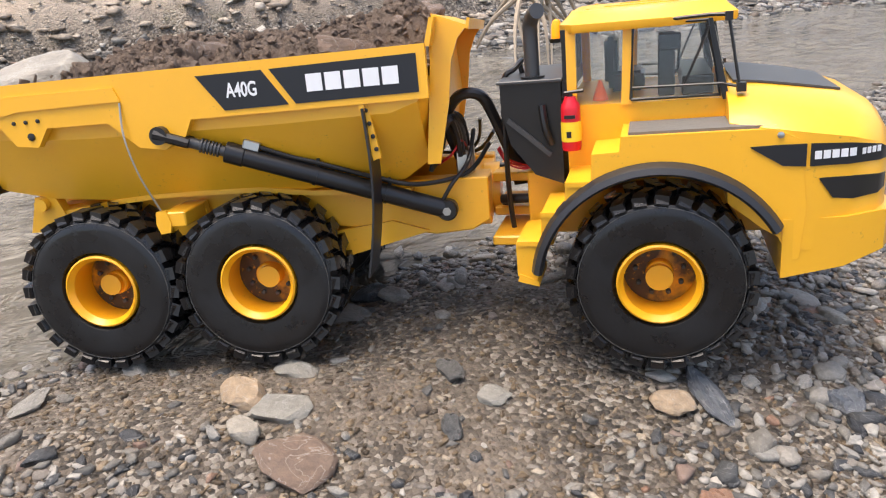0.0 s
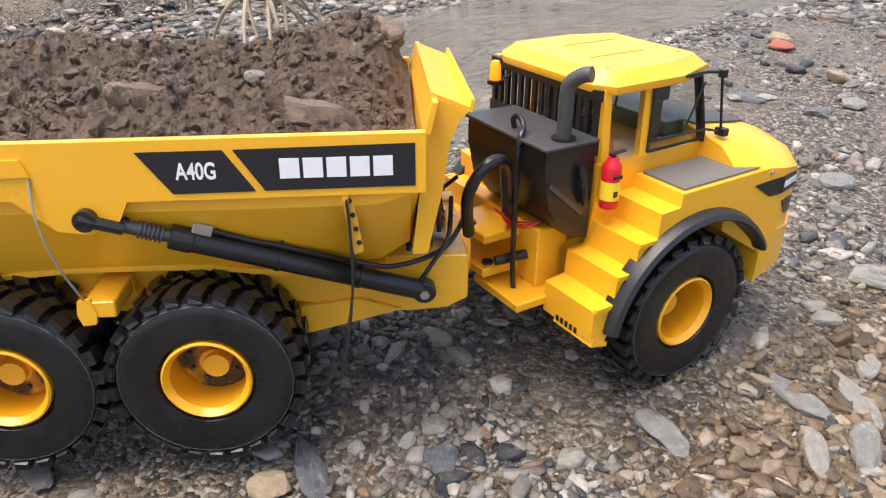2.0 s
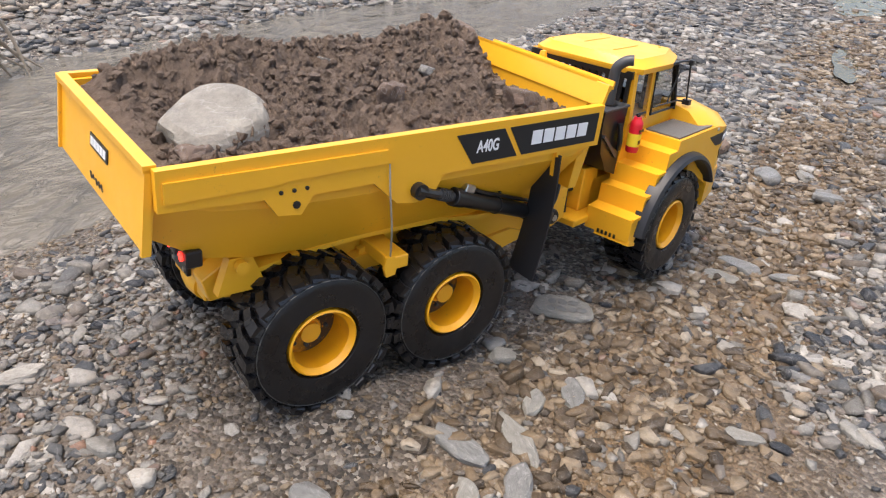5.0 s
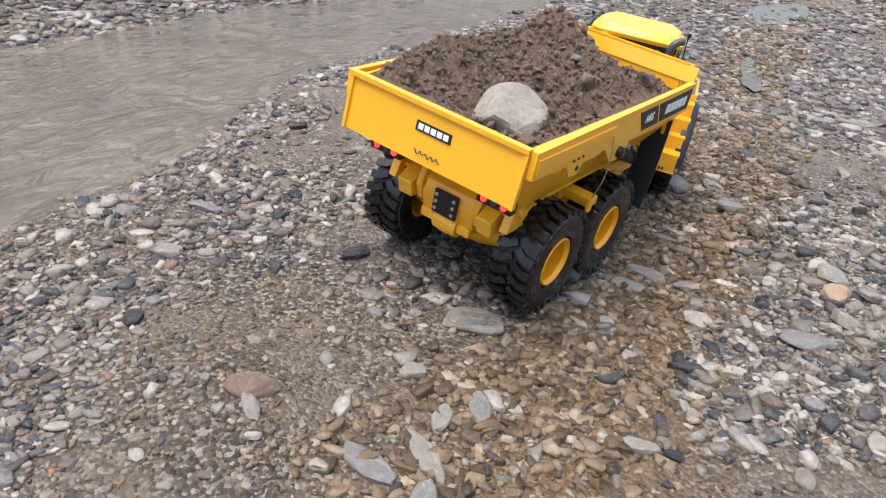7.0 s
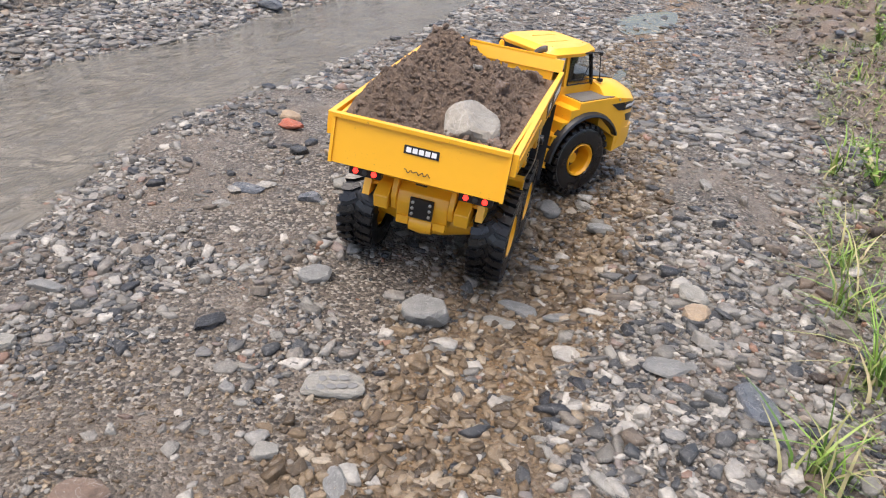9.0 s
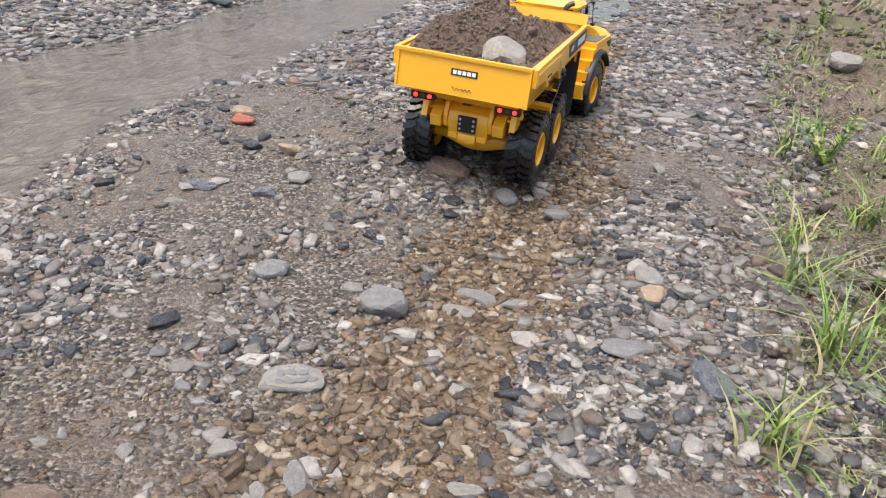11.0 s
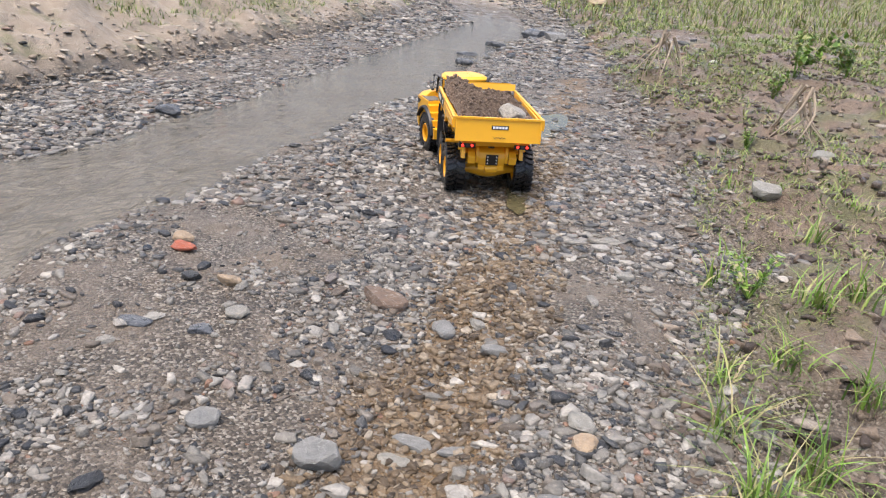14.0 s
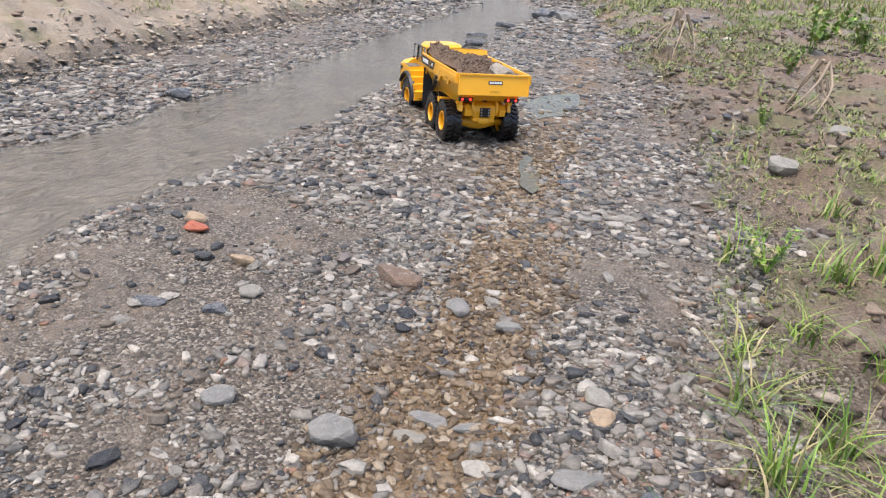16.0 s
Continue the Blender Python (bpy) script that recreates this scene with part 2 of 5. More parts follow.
def ground_material():
    """Wet sand and silt with fine grit, browner along the wheel track and on the mud of the banks."""
    m, tree, b = material("river_bed", 0.6)
    v = coords(tree, True)
    grit = tree.nodes.new("ShaderNodeTexVoronoi")
    grit.inputs["Scale"].default_value = 230
    tree.links.new(v, grit.inputs["Vector"])
    # Darkest grit and silt tones include painted shade for gaps between stones.
    cell = ramp(tree, math_out(tree, "FRACT", math_out(tree, "MULTIPLY", grit.outputs["Color"], 7.0)), [(0.0, (0.014, 0.013, 0.011)), (0.35, (0.062, 0.051, 0.039)), (0.7, (0.150, 0.124, 0.096)), (1.0, (0.36, 0.33, 0.28))])
    silt = mix(tree, noise_out(tree, v, 40, 6, 0.65), (0.075, 0.058, 0.042), (0.265, 0.218, 0.170))
    where = ramp(tree, noise_out(tree, v, 5.0, 5, 0.6), [(0.46, grey(0.12)), (0.62, grey(0.88))])
    col = mix(tree, where, cell, silt)
    xyz = tree.nodes.new("ShaderNodeSeparateXYZ")
    tree.links.new(v, xyz.inputs[0])
    # the ochre trail of the wheels
    wob = math_out(tree, "MULTIPLY", math_out(tree, "SUBTRACT", noise_out(tree, v, 3.0, 4), 0.5), 0.30)
    off = math_out(tree, "ABSOLUTE", math_out(tree, "ADD", math_out(tree, "SUBTRACT", xyz.outputs[0], 0.13), wob))
    trail = ramp(tree, off, [(0.03, grey(0.9)), (0.14, grey(0))])
    ochre = mix(tree, noise_out(tree, v, 70, 5, 0.7), (0.10, 0.062, 0.03), (0.26, 0.17, 0.085))
    col = mix(tree, trail, col, ochre)
    # mud on the high ground
    high = ramp(tree, xyz.outputs[2], [(0.03, grey(0)), (0.10, grey(1))])
    mud = mix(tree, noise_out(tree, v, 18, 8, 0.7), (0.06, 0.042, 0.029), (0.30, 0.225, 0.165))
    clay = mix(tree, noise_out(tree, v, 14, 8, 0.75), (0.12, 0.088, 0.06), (0.54, 0.455, 0.355))
    west = ramp(tree, math_out(tree, "MULTIPLY", xyz.outputs[0], -1.0), [(0.5, grey(0)), (0.9, grey(1))])
    mud = mix(tree, west, mud, clay)
    moss = ramp(tree, noise_out(tree, v, 4.2, 6, 0.65), [(0.53, grey(0)), (0.61, grey(1))])
    mud = mix(tree, math_out(tree, "MULTIPLY", moss, 0.45), mud, mix(tree, noise_out(tree, v, 60, 5), (0.05, 0.075, 0.018), (0.17, 0.20, 0.055)))
    col = mix(tree, high, col, mud)
    tree.links.new(col, b.inputs["Base Color"])
    tree.links.new(ramp(tree, noise_out(tree, v, 6, 4), [(0.40, grey(0.28)), (0.62, grey(0.75))]), b.inputs["Roughness"])
    h = math_out(tree, "ADD", math_out(tree, "MULTIPLY", grit.outputs["Distance"], -0.6), noise_out(tree, v, 90, 6, 0.7))
    bump(tree, b, h, 0.9, 0.008)
    return m


def water_material(name, colour, rough, scale, strength, spec=0.6):
    """A thin, nearly opaque skin of silty water with ripples."""
    m, tree, b = material(name, rough, spec=spec)
    v = coords(tree, True)
    col = mix(tree, noise_out(tree, v, 3.5, 5, 0.6), tuple(c * 0.65 for c in colour), tuple(c * 1.3 for c in colour))
    tree.links.new(col, b.inputs["Base Color"])
    b.inputs["IOR"].default_value = 1.33
    mp = node(tree, "ShaderNodeMapping", Scale=(1.0, 0.42, 1.0))
    tree.links.new(v, mp.inputs["Vector"])
    a = noise_out(tree, mp.outputs[0], scale, 4, 0.55, 0.6)
    c = noise_out(tree, mp.outputs[0], scale * 0.28, 3, 0.5, 0.8)
    bump(tree, b, math_out(tree, "ADD", a, math_out(tree, "MULTIPLY", c, 2.4)), strength, 0.05)
    return m


GROUND = ground_material()
WATER = water_material("stream_water", (0.165, 0.150, 0.122), 0.06, 34, 0.75)
# Olive base colour stands in for bank greenery reflected in the puddles.
POOL = water_material("pool_water", (0.095, 0.082, 0.042), 0.06, 40, 0.08, 0.4)


def soil_material():
    m, tree, b = material("loose_soil", 0.9)
    v = coords(tree)
    col = mix(tree, noise_out(tree, v, 75, 8, 0.75), (0.045, 0.030, 0.021), (0.31, 0.225, 0.165))
    pale = ramp(tree, noise_out(tree, v, 190, 4, 0.7), [(0.62, grey(0)), (0.72, grey(1))])
    col = mix(tree, math_out(tree, "MULTIPLY", pale, 0.5), col, (0.30, 0.23, 0.18))
    tree.links.new(col, b.inputs["Base Color"])
    bump(tree, b, noise_out(tree, v, 240, 8, 0.75), 1.0, 0.006)
    return m


SOIL = soil_material()


def leaf_material(name, low, high):
    m, tree, b = material(name, 0.5)
    pick = tree.nodes.new("ShaderNodeNewGeometry").outputs["Random Per Island"]
    tree.links.new(ramp(tree, pick, [(0.0, low), (0.62, high), (0.82, (0.27, 0.28, 0.10)), (1.0, (0.36, 0.30, 0.17))]), b.inputs["Base Color"])
    b.inputs["Subsurface Weight"].default_value = 0.0
    return m


GRASS = leaf_material("grass_blade", (0.06, 0.13, 0.02), (0.21, 0.35, 0.055))
WEED = leaf_material("weed_leaf", (0.06, 0.10, 0.02), (0.20, 0.28, 0.06))
ROOT = plain("dry_root", (0.33, 0.27, 0.20), 0.8, relief=0.5, scale=120)


# ---- mesh helpers ----
def part(name, bm, mat, parent=None, label="", sharp=32):
    me = bpy.data.meshes.new(name)
    bmesh.ops.recalc_face_normals(bm, faces=bm.faces)
    bm.to_mesh(me)
    bm.free()
    me.materials.append(mat)
    me.shade_smooth()
    me.set_sharp_from_angle(angle=radians(sharp))
    ob = new(name, me)
    if parent is not None:
        ob.parent = parent
    if label:
        tagged(ob, label)
    return ob


def soften(bm, width=0.0012, seg=2):
    edges = [e for e in bm.edges if len(e.link_faces) == 2 and e.calc_face_angle(0) > 0.5]
    bmesh.ops.bevel(bm, geom=edges, offset=width, segments=seg, affect="EDGES", clamp_overlap=True)
    return bm


def box(bm, x, y, z, sx, sy, sz, m=None):
    made = bmesh.ops.create_cube(bm, size=1, matrix=(m or Matrix()) @ Matrix.Translation((x, y, z)) @ Matrix.Diagonal((sx, sy, sz, 1)))
    return made["verts"]


def prism(bm, outline, y0, y1):
    """A plate with the outline (x, z), from y0 to y1."""
    a = [bm.verts.new((x, y0, z)) for x, z in outline]
    b = [bm.verts.new((x, y1, z)) for x, z in outline]
    bm.faces.new(a)
    bm.faces.new(b[::-1])
    for i in range(len(a)):
        j = (i + 1) % len(a)
        bm.faces.new((a[i], b[i], b[j], a[j]))


def loft(bm, rings, closed=True, caps=True):
    rows = [[bm.verts.new(p) for p in ring] for ring in rings]
    n = len(rows[0])
    for a, b in zip(rows, rows[1:]):
        for i in range(n if closed else n - 1):
            j = (i + 1) % n
            bm.faces.new((a[i], a[j], b[j], b[i]))
    if caps and closed:
        bm.faces.new(rows[0][::-1])
        bm.faces.new(rows[-1])
    return rows


def lathe(bm, profile, segs=48, m=None, caps=True):
    """Turns the profile (radius, y) round the y axis."""
    m = m or Matrix()
    rings = []
    for r, y in profile:
        rings.append([m @ Vector((r * math.cos(2 * math.pi * k / segs), y, r * math.sin(2 * math.pi * k / segs))) for k in range(segs)])
    loft(bm, rings, True, caps)


def smooth_path(pts, n=6):
    out = []
    p = [Vector(q) for q in pts]
    for i in range(len(p) - 1):
        a, b, c, d = p[max(i - 1, 0)], p[i], p[i + 1], p[min(i + 2, len(p) - 1)]
        for k in range(n):
            t = k / n
            out.append(0.5 * ((2 * b) + (c - a) * t + (2 * a - 5 * b + 4 * c - d) * t * t + (3 * b - a - 3 * c + d) * t ** 3))
    return out + [p[-1]]


def tube(bm, pts, r, segs=8, curve=True):
    p = smooth_path(pts) if curve and len(pts) > 2 else [Vector(q) for q in pts]
    rings = []
    up = Vector((0.13, 0.21, 0.97))
    for i, q in enumerate(p):
        d = (p[min(i + 1, len(p) - 1)] - p[max(i - 1, 0)]).normalized()
        s = d.cross(up).normalized()
        u = s.cross(d)
        rr = r if not callable(r) else r(i / max(1, len(p) - 1))
        rings.append([q + rr * (math.cos(2 * math.pi * k / segs) * s + math.sin(2 * math.pi * k / segs) * u) for k in range(segs)])
    loft(bm, rings)


def bolt(bm, x, y, z, r, h, axis="y"):
    m = Matrix.Translation((x, y, z))
    if axis == "x":
        m = m @ pose(0, 0, 0, 0, 0, 90)
    if axis == "z":
        m = m @ pose(0, 0, 0, 90)
    lathe(bm, [(r * 0.6, -h), (r, -h * 0.7), (r, h * 0.7), (r * 0.6, h)], 8, m)


def words(name, text, size, m, mat, parent, squeeze=1.0):
    cu = bpy.data.curves.new(name, "FONT")
    cu.offset = size * 0.022
    cu.body, cu.size, cu.extrude, cu.align_x, cu.align_y = text, size, 0.0002, "CENTER", "CENTER"
    tmp = bpy.data.objects.new(name, cu)
    me = bpy.data.meshes.new_from_object(tmp)
    me.transform(m @ Matrix.Diagonal((squeeze, 1, 1, 1)))
    me.materials.clear()
    me.materials.append(mat)
    bpy.data.objects.remove(tmp)
    ob = new(name, me)
    ob.parent = parent
    return ob


# ---- the lie of the land ----
def near_edge(y):
    return np.interp(y, [-3, 0.2, 0.6, 1.1, 1.4, 1.72, 2.18, 3.1, 4.9, 7.6, 9.5, 14], [-0.46, -0.52, -0.58, -0.68, -0.715, -0.712, -0.65, -0.63, -0.53, -0.52, -0.8, -2.4]) + 0.022 * np.sin(y * 7.0) + 0.012 * np.sin(y * 19.0)


def far_edge(y):
    return np.interp(y, [-3, 1.0, 1.98, 2.32, 2.98, 4.66, 8.3, 14], [-1.2, -1.25, -1.236, -1.16, -1.135, -1.185, -1.20, -3.2]) + 0.02 * np.sin(y * 6.0 + 1.0)


def bank_foot(y):
    return np.interp(y, [-3, 1.0, 2.0, 2.8, 4.0, 5.8, 8.5, 14], [-1.45, -1.48, -1.58, -1.60, -1.63, -1.63, -1.85, -3.9])


def grass_edge(y):
    return np.interp(y, [-3, 0.6, 1.1, 1.6, 2.0, 2.6, 3.4, 4.7, 6.8, 14], [0.62, 0.56, 0.50, 0.50, 0.56, 0.57, 0.46, 0.30, 0.18, -1.2])


WATER_Z = -0.030


def lumps(x, y, scale, seed):
    return noise.noise(Vector((x * scale + seed, y * scale - seed, seed * 0.37)))


def land(x, y):
    """The height of the ground."""
    ne, fe, bf, ge = near_edge(y), far_edge(y), bank_foot(y), grass_edge(y)
    z = 0.002 * lumps(x, y, 1.6, 3.1) + 0.003 * lumps(x, y, 5.0, 7.7) - np.interp(y, [0.62, 0.85, 1.25, 1.5], [0.0, 0.011, 0.011, 0.0])
    # a shallow gully along the wheel track, with a shoulder on either side
    g = np.interp(y, [0.8, 1.15, 1.6, 1.95], [0.0, 1.0, 1.0, 0.0])
    z += g * (-0.030 * math.exp(-((x - 0.15) / 0.10) ** 2) + 0.016 * math.exp(-((x - 0.38) / 0.09) ** 2))
    z += 0.018 * math.exp(-((x + 0.13) / 0.10) ** 2 - ((y - 0.68) / 0.08) ** 2)
    z += 0.018 * math.exp(-((x - 0.40) / 0.12) ** 2 - ((y - 1.95) / 0.3) ** 2)
    # the worn line that the truck follows
    z -= np.interp(y, [0.95, 1.2, 1.4, 2.0, 2.45, 2.7, 3.0, 3.6], [0.0, 0.014, 0.018, 0.015, 0.018, 0.027, 0.022, 0.0]) * math.exp(-((x - np.interp(y, [1.2, 1.9, 2.2, 2.75, 3.2], [-0.02, 0.05, 0.04, -0.13, -0.30])) / 0.17) ** 4)
    mid = (ne + fe) / 2
    if x < ne + 0.14:
        k = np.interp(x, [fe - 0.25, fe, mid, ne, ne + 0.14], [0.0, -0.030, -0.075, -0.030, 0.0])
        z = z * (0.6 if fe < x < ne else 1.0) + k
    if x < bf:
        d = bf - x
        z += np.interp(d, [0, 0.07, 0.11, 0.16, 0.30, 0.6, 1.5, 6], [0.0, 0.015, 0.07, 0.10, 0.16, 0.30, 0.64, 1.3]) + 0.06 * min(1, d * 4) * lumps(x, y, 3.2, 1.3) + 0.045 * min(1, d * 6) * lumps(x, y, 9, 4.4) + 0.02 * min(1, d * 8) * lumps(x, y, 24, 8.4)
    if x > ge:
        d = x - ge
        far = np.interp(y, [0.8, 2.0], [0.45, 1.0])
        z += far * (np.interp(d, [0, 0.10, 0.25, 0.8, 6], [0.0, 0.05, 0.085, 0.12, 0.30]) + 0.065 * min(1, d * 6) * lumps(x, y, 4.0, 9.2) + 0.045 * min(1, d * 8) * lumps(x, y, 12, 2.4) + 0.012 * min(1, d * 8) * lumps(x, y, 30, 5.4))
    if y > 9:
        z += np.interp(y, [9, 16, 40], [0, 0.5, 1.2]) * np.interp(x, [-3.5, -1.0], [0.5, 1.0])
    return float(z)


def steps_of(spans):
    out = []
    for a, b, d in spans:
        out += list(np.arange(a, b - 1e-6, d))
    return out + [spans[-1][1]]


def build_ground():
    xs = steps_of([(-60, -8, 4.0), (-8, -3.2, 0.4), (-3.2, -1.3, 0.03), (-1.3, -0.8, 0.03), (-0.8, 0.9, 0.016), (0.9, 2.4, 0.04), (2.4, 8, 0.4), (8, 60, 4.0)])
    ys = steps_of([(-40, -4, 3.0), (-4, -0.8, 0.2), (-0.8, 2.8, 0.018), (2.8, 5.0, 0.05), (5.0, 11, 0.16), (11, 24, 0.8), (24, 160, 8.0)])
    verts = [(x, y, land(x, y)) for y in ys for x in xs]
    w = len(xs)
    faces = [(j * w + i, j * w + i + 1, (j + 1) * w + i + 1, (j + 1) * w + i) for j in range(len(ys) - 1) for i in range(w - 1)]
    me = bpy.data.meshes.new("ground")
    me.from_pydata(verts, [], faces)
    me.materials.append(GROUND)
    me.shade_smooth()
    return tagged(new("ground", me), "damp stony river bed of silt, grit and mud", "ground", kind="structure")


def build_water():
    ys = list(np.arange(-6, 15.01, 0.25))
    bm = bmesh.new()
    rows = []
    for y in ys:
        a, b = float(far_edge(y)) - 0.2, float(near_edge(y)) + 0.10
        rows.append([bm.verts.new((a + (b - a) * k / 6, y, WATER_Z)) for k in range(7)])
    for p, q in zip(rows, rows[1:]):
        for i in range(6):
            bm.faces.new((p[i], p[i + 1], q[i + 1], q[i]))
    return tagged(part("water", bm, WATER), "shallow silty grey stream with small ripples", "water", kind="structure")


# ---- stones ----
def stone_mesh(name, seed, rough=0.22, flat=1.0, sub=2, faces=10):
    bm = bmesh.new()
    bmesh.ops.create_icosphere(bm, subdivisions=sub, radius=1)
    r = random.Random(seed)
    cuts = []
    for _ in range(faces):
        n = Vector((r.gauss(0, 1), r.gauss(0, 1), r.gauss(0, 0.8))).normalized()
        cuts.append((n, r.uniform(0.56, 0.88)))
    cuts.append((Vector((r.gauss(0, 0.12), r.gauss(0, 0.12), 1)).normalized(), r.uniform(0.45, 0.7)))
    for v in bm.verts:
        p = v.co.copy()
        for n, d in cuts:
            over = p.dot(n) - d
            if over > 0:
                p -= n * over * 0.95
        p *= 1 + rough * noise.noise(p * 1.7 + Vector((seed, 0, seed * 0.3)))
        v.co = Vector((p.x, p.y, p.z * flat))
    me = bpy.data.meshes.new(name)
    bm.to_mesh(me)
    bm.free()
    me.shade_smooth()
    me.set_sharp_from_angle(angle=radians(20))
    return me


def lay(ob, x, y, sx, sy, sz, turn, tilt=0.0, sink=0.25):
    """Lays a stone on the ground, partly bedded in."""
    z = land(x, y)
    ob.matrix_basis = pose(x, y, z + sz * (1 - 2 * sink), tilt, tilt * 0.6, turn) @ Matrix.Diagonal((sx, sy, sz, 1))
    return ob


# ---- the dump truck, a model about 0.8 m long: x ahead, y to its left, z up ----
HINGE = 0.259
R_TYRE = 0.067


LUGS = 26
LUG = {}
for half in (-1, 1):
    bm = bmesh.new()
    box(bm, 0, 0, 0, 0.0074, 0.0140, 0.0080, Matrix.Translation((0.0634, half * 0.0080, 0.0010)) @ Matrix.Rotation(half * radians(34), 4, "X"))
    box(bm, 0, 0, 0, 0.0074, 0.0120, 0.0098, Matrix.Translation((0.0632, half * 0.0188, 0.0044)) @ Matrix.Rotation(half * radians(8), 4, "X"))
    box(bm, 0, 0, 0, 0.0064, 0.0030, 0.0086, Matrix.Translation((0.0628, half * 0.0232, 0.0044)) @ Matrix.Rotation(half * radians(-34), 4, "Z"))
    LUG[half] = bpy.data.meshes.new("tread_lug")
    bm.to_mesh(LUG[half])
    bm.free()
    LUG[half].materials.append(RUBBER)


def make_wheel(parent, x, y, z, side):
    """A wheel at the hub's place; side -1: its face looks to the right."""
    w = new("wheel", None)
    w.empty_display_size = 0.02
    w.parent = parent
    w.matrix_basis = pose(x, y, z)
    s = -1.0 if side < 0 else 1.0
    bm = bmesh.new()
    # outer face at s * 0.026
    lathe(bm, [(0.0300, 0.0175), (0.0335, 0.0240), (0.0420, 0.0262), (0.0520, 0.0260), (0.0570, 0.0250), (0.0600, 0.0228), (0.0615, 0.0190), (0.0622, 0.0),
               (0.0615, -0.0190), (0.0600, -0.0228), (0.0570, -0.0250), (0.0520, -0.0260), (0.0335, -0.0240), (0.0300, -0.0175), (0.0295, 0.0), (0.0300, 0.0175)], 56, None, False)
    tyre = part("tyre", bm, RUBBER, w, "wet black rubber tyre with deep lugs and mud", 30)
    for face in (-1, 1):
        bm = bmesh.new()
        lathe(bm, [(0.0578, face * 0.0242), (0.0580, face * 0.0250), (0.0583, face * 0.0249), (0.0585, face * 0.0238)], 56, None, False)
        part("sidewall_rib", bm, SCUFF, w)
    for half in (-1, 1):
        for k in range(LUGS):
            ob = new("tread_lug", LUG[half])
            ob.parent = w
            ob.matrix_basis = Matrix.Rotation(2 * math.pi * (k + (0.5 if half > 0 else 0.0)) / LUGS, 4, "Y")
    bm = bmesh.new()
    lathe(bm, [(0.0255, s * 0.0195), (0.0290, s * 0.0245), (0.0305, s * 0.0235), (0.0308, s * 0.0170), (0.0308, s * -0.0200), (0.0275, s * -0.0200), (0.0262, s * 0.0020), (0.0255, s * 0.0195)], 40, None, False)
    rim = part("rim", bm, YELLOW_RIM, w, "yellow steel rim with caked mud")
    bm = bmesh.new()
    lathe(bm, [(0.0268, s * -0.0110), (0.0268, s * -0.0080), (0.0235, s * -0.0068), (0.0120, s * -0.0064), (0.0002, s * -0.0064)], 40)
    part("dish", bm, MUDDY, w, "yellow wheel dish caked with brown mud")
    bm = bmesh.new()
    lathe(bm, [(0.0100, s * -0.0080), (0.0100, s * -0.0005), (0.0092, s * 0.0007), (0.0060, s * 0.0009), (0.0054, s * 0.0016), (0.0002, s * 0.0017)], 28)
    part("hub", bm, YELLOW_RIM, w)
    for k in range(9):
        a = 2 * math.pi * k / 9
        bm = bmesh.new()
        bolt(bm, 0.0178 * math.cos(a), s * -0.0055, 0.0178 * math.sin(a), 0.0020, 0.0024)
        part("wheel_bolt", bm, DARKGREY, w)
    return w


def stripe_bars(name, x0, x1, z, h, y, parent, s, slope=0.0):
    """The maker's mark as five plain pale blocks."""
    n, gap = 5, 0.16
    step = (x1 - x0) / n
    for k in range(n):
        a, b = x0 + step * k + step * gap / 2, x0 + step * (k + 1) - step * gap / 2
        bm = bmesh.new()
        za, zb = z + slope * (a - x0), z + slope * (b - x0)
        prism(bm, [(a, za - h / 2), (b, zb - h / 2), (b, zb + h / 2), (a, za + h / 2)], y, y + s * 0.0004)
        part(name, bm, WHITE, parent)


truck = new("articulated_dump_truck", None)
tagged(truck, "yellow articulated model dump truck with mud-flecked paint, loaded with soil", "model truck")


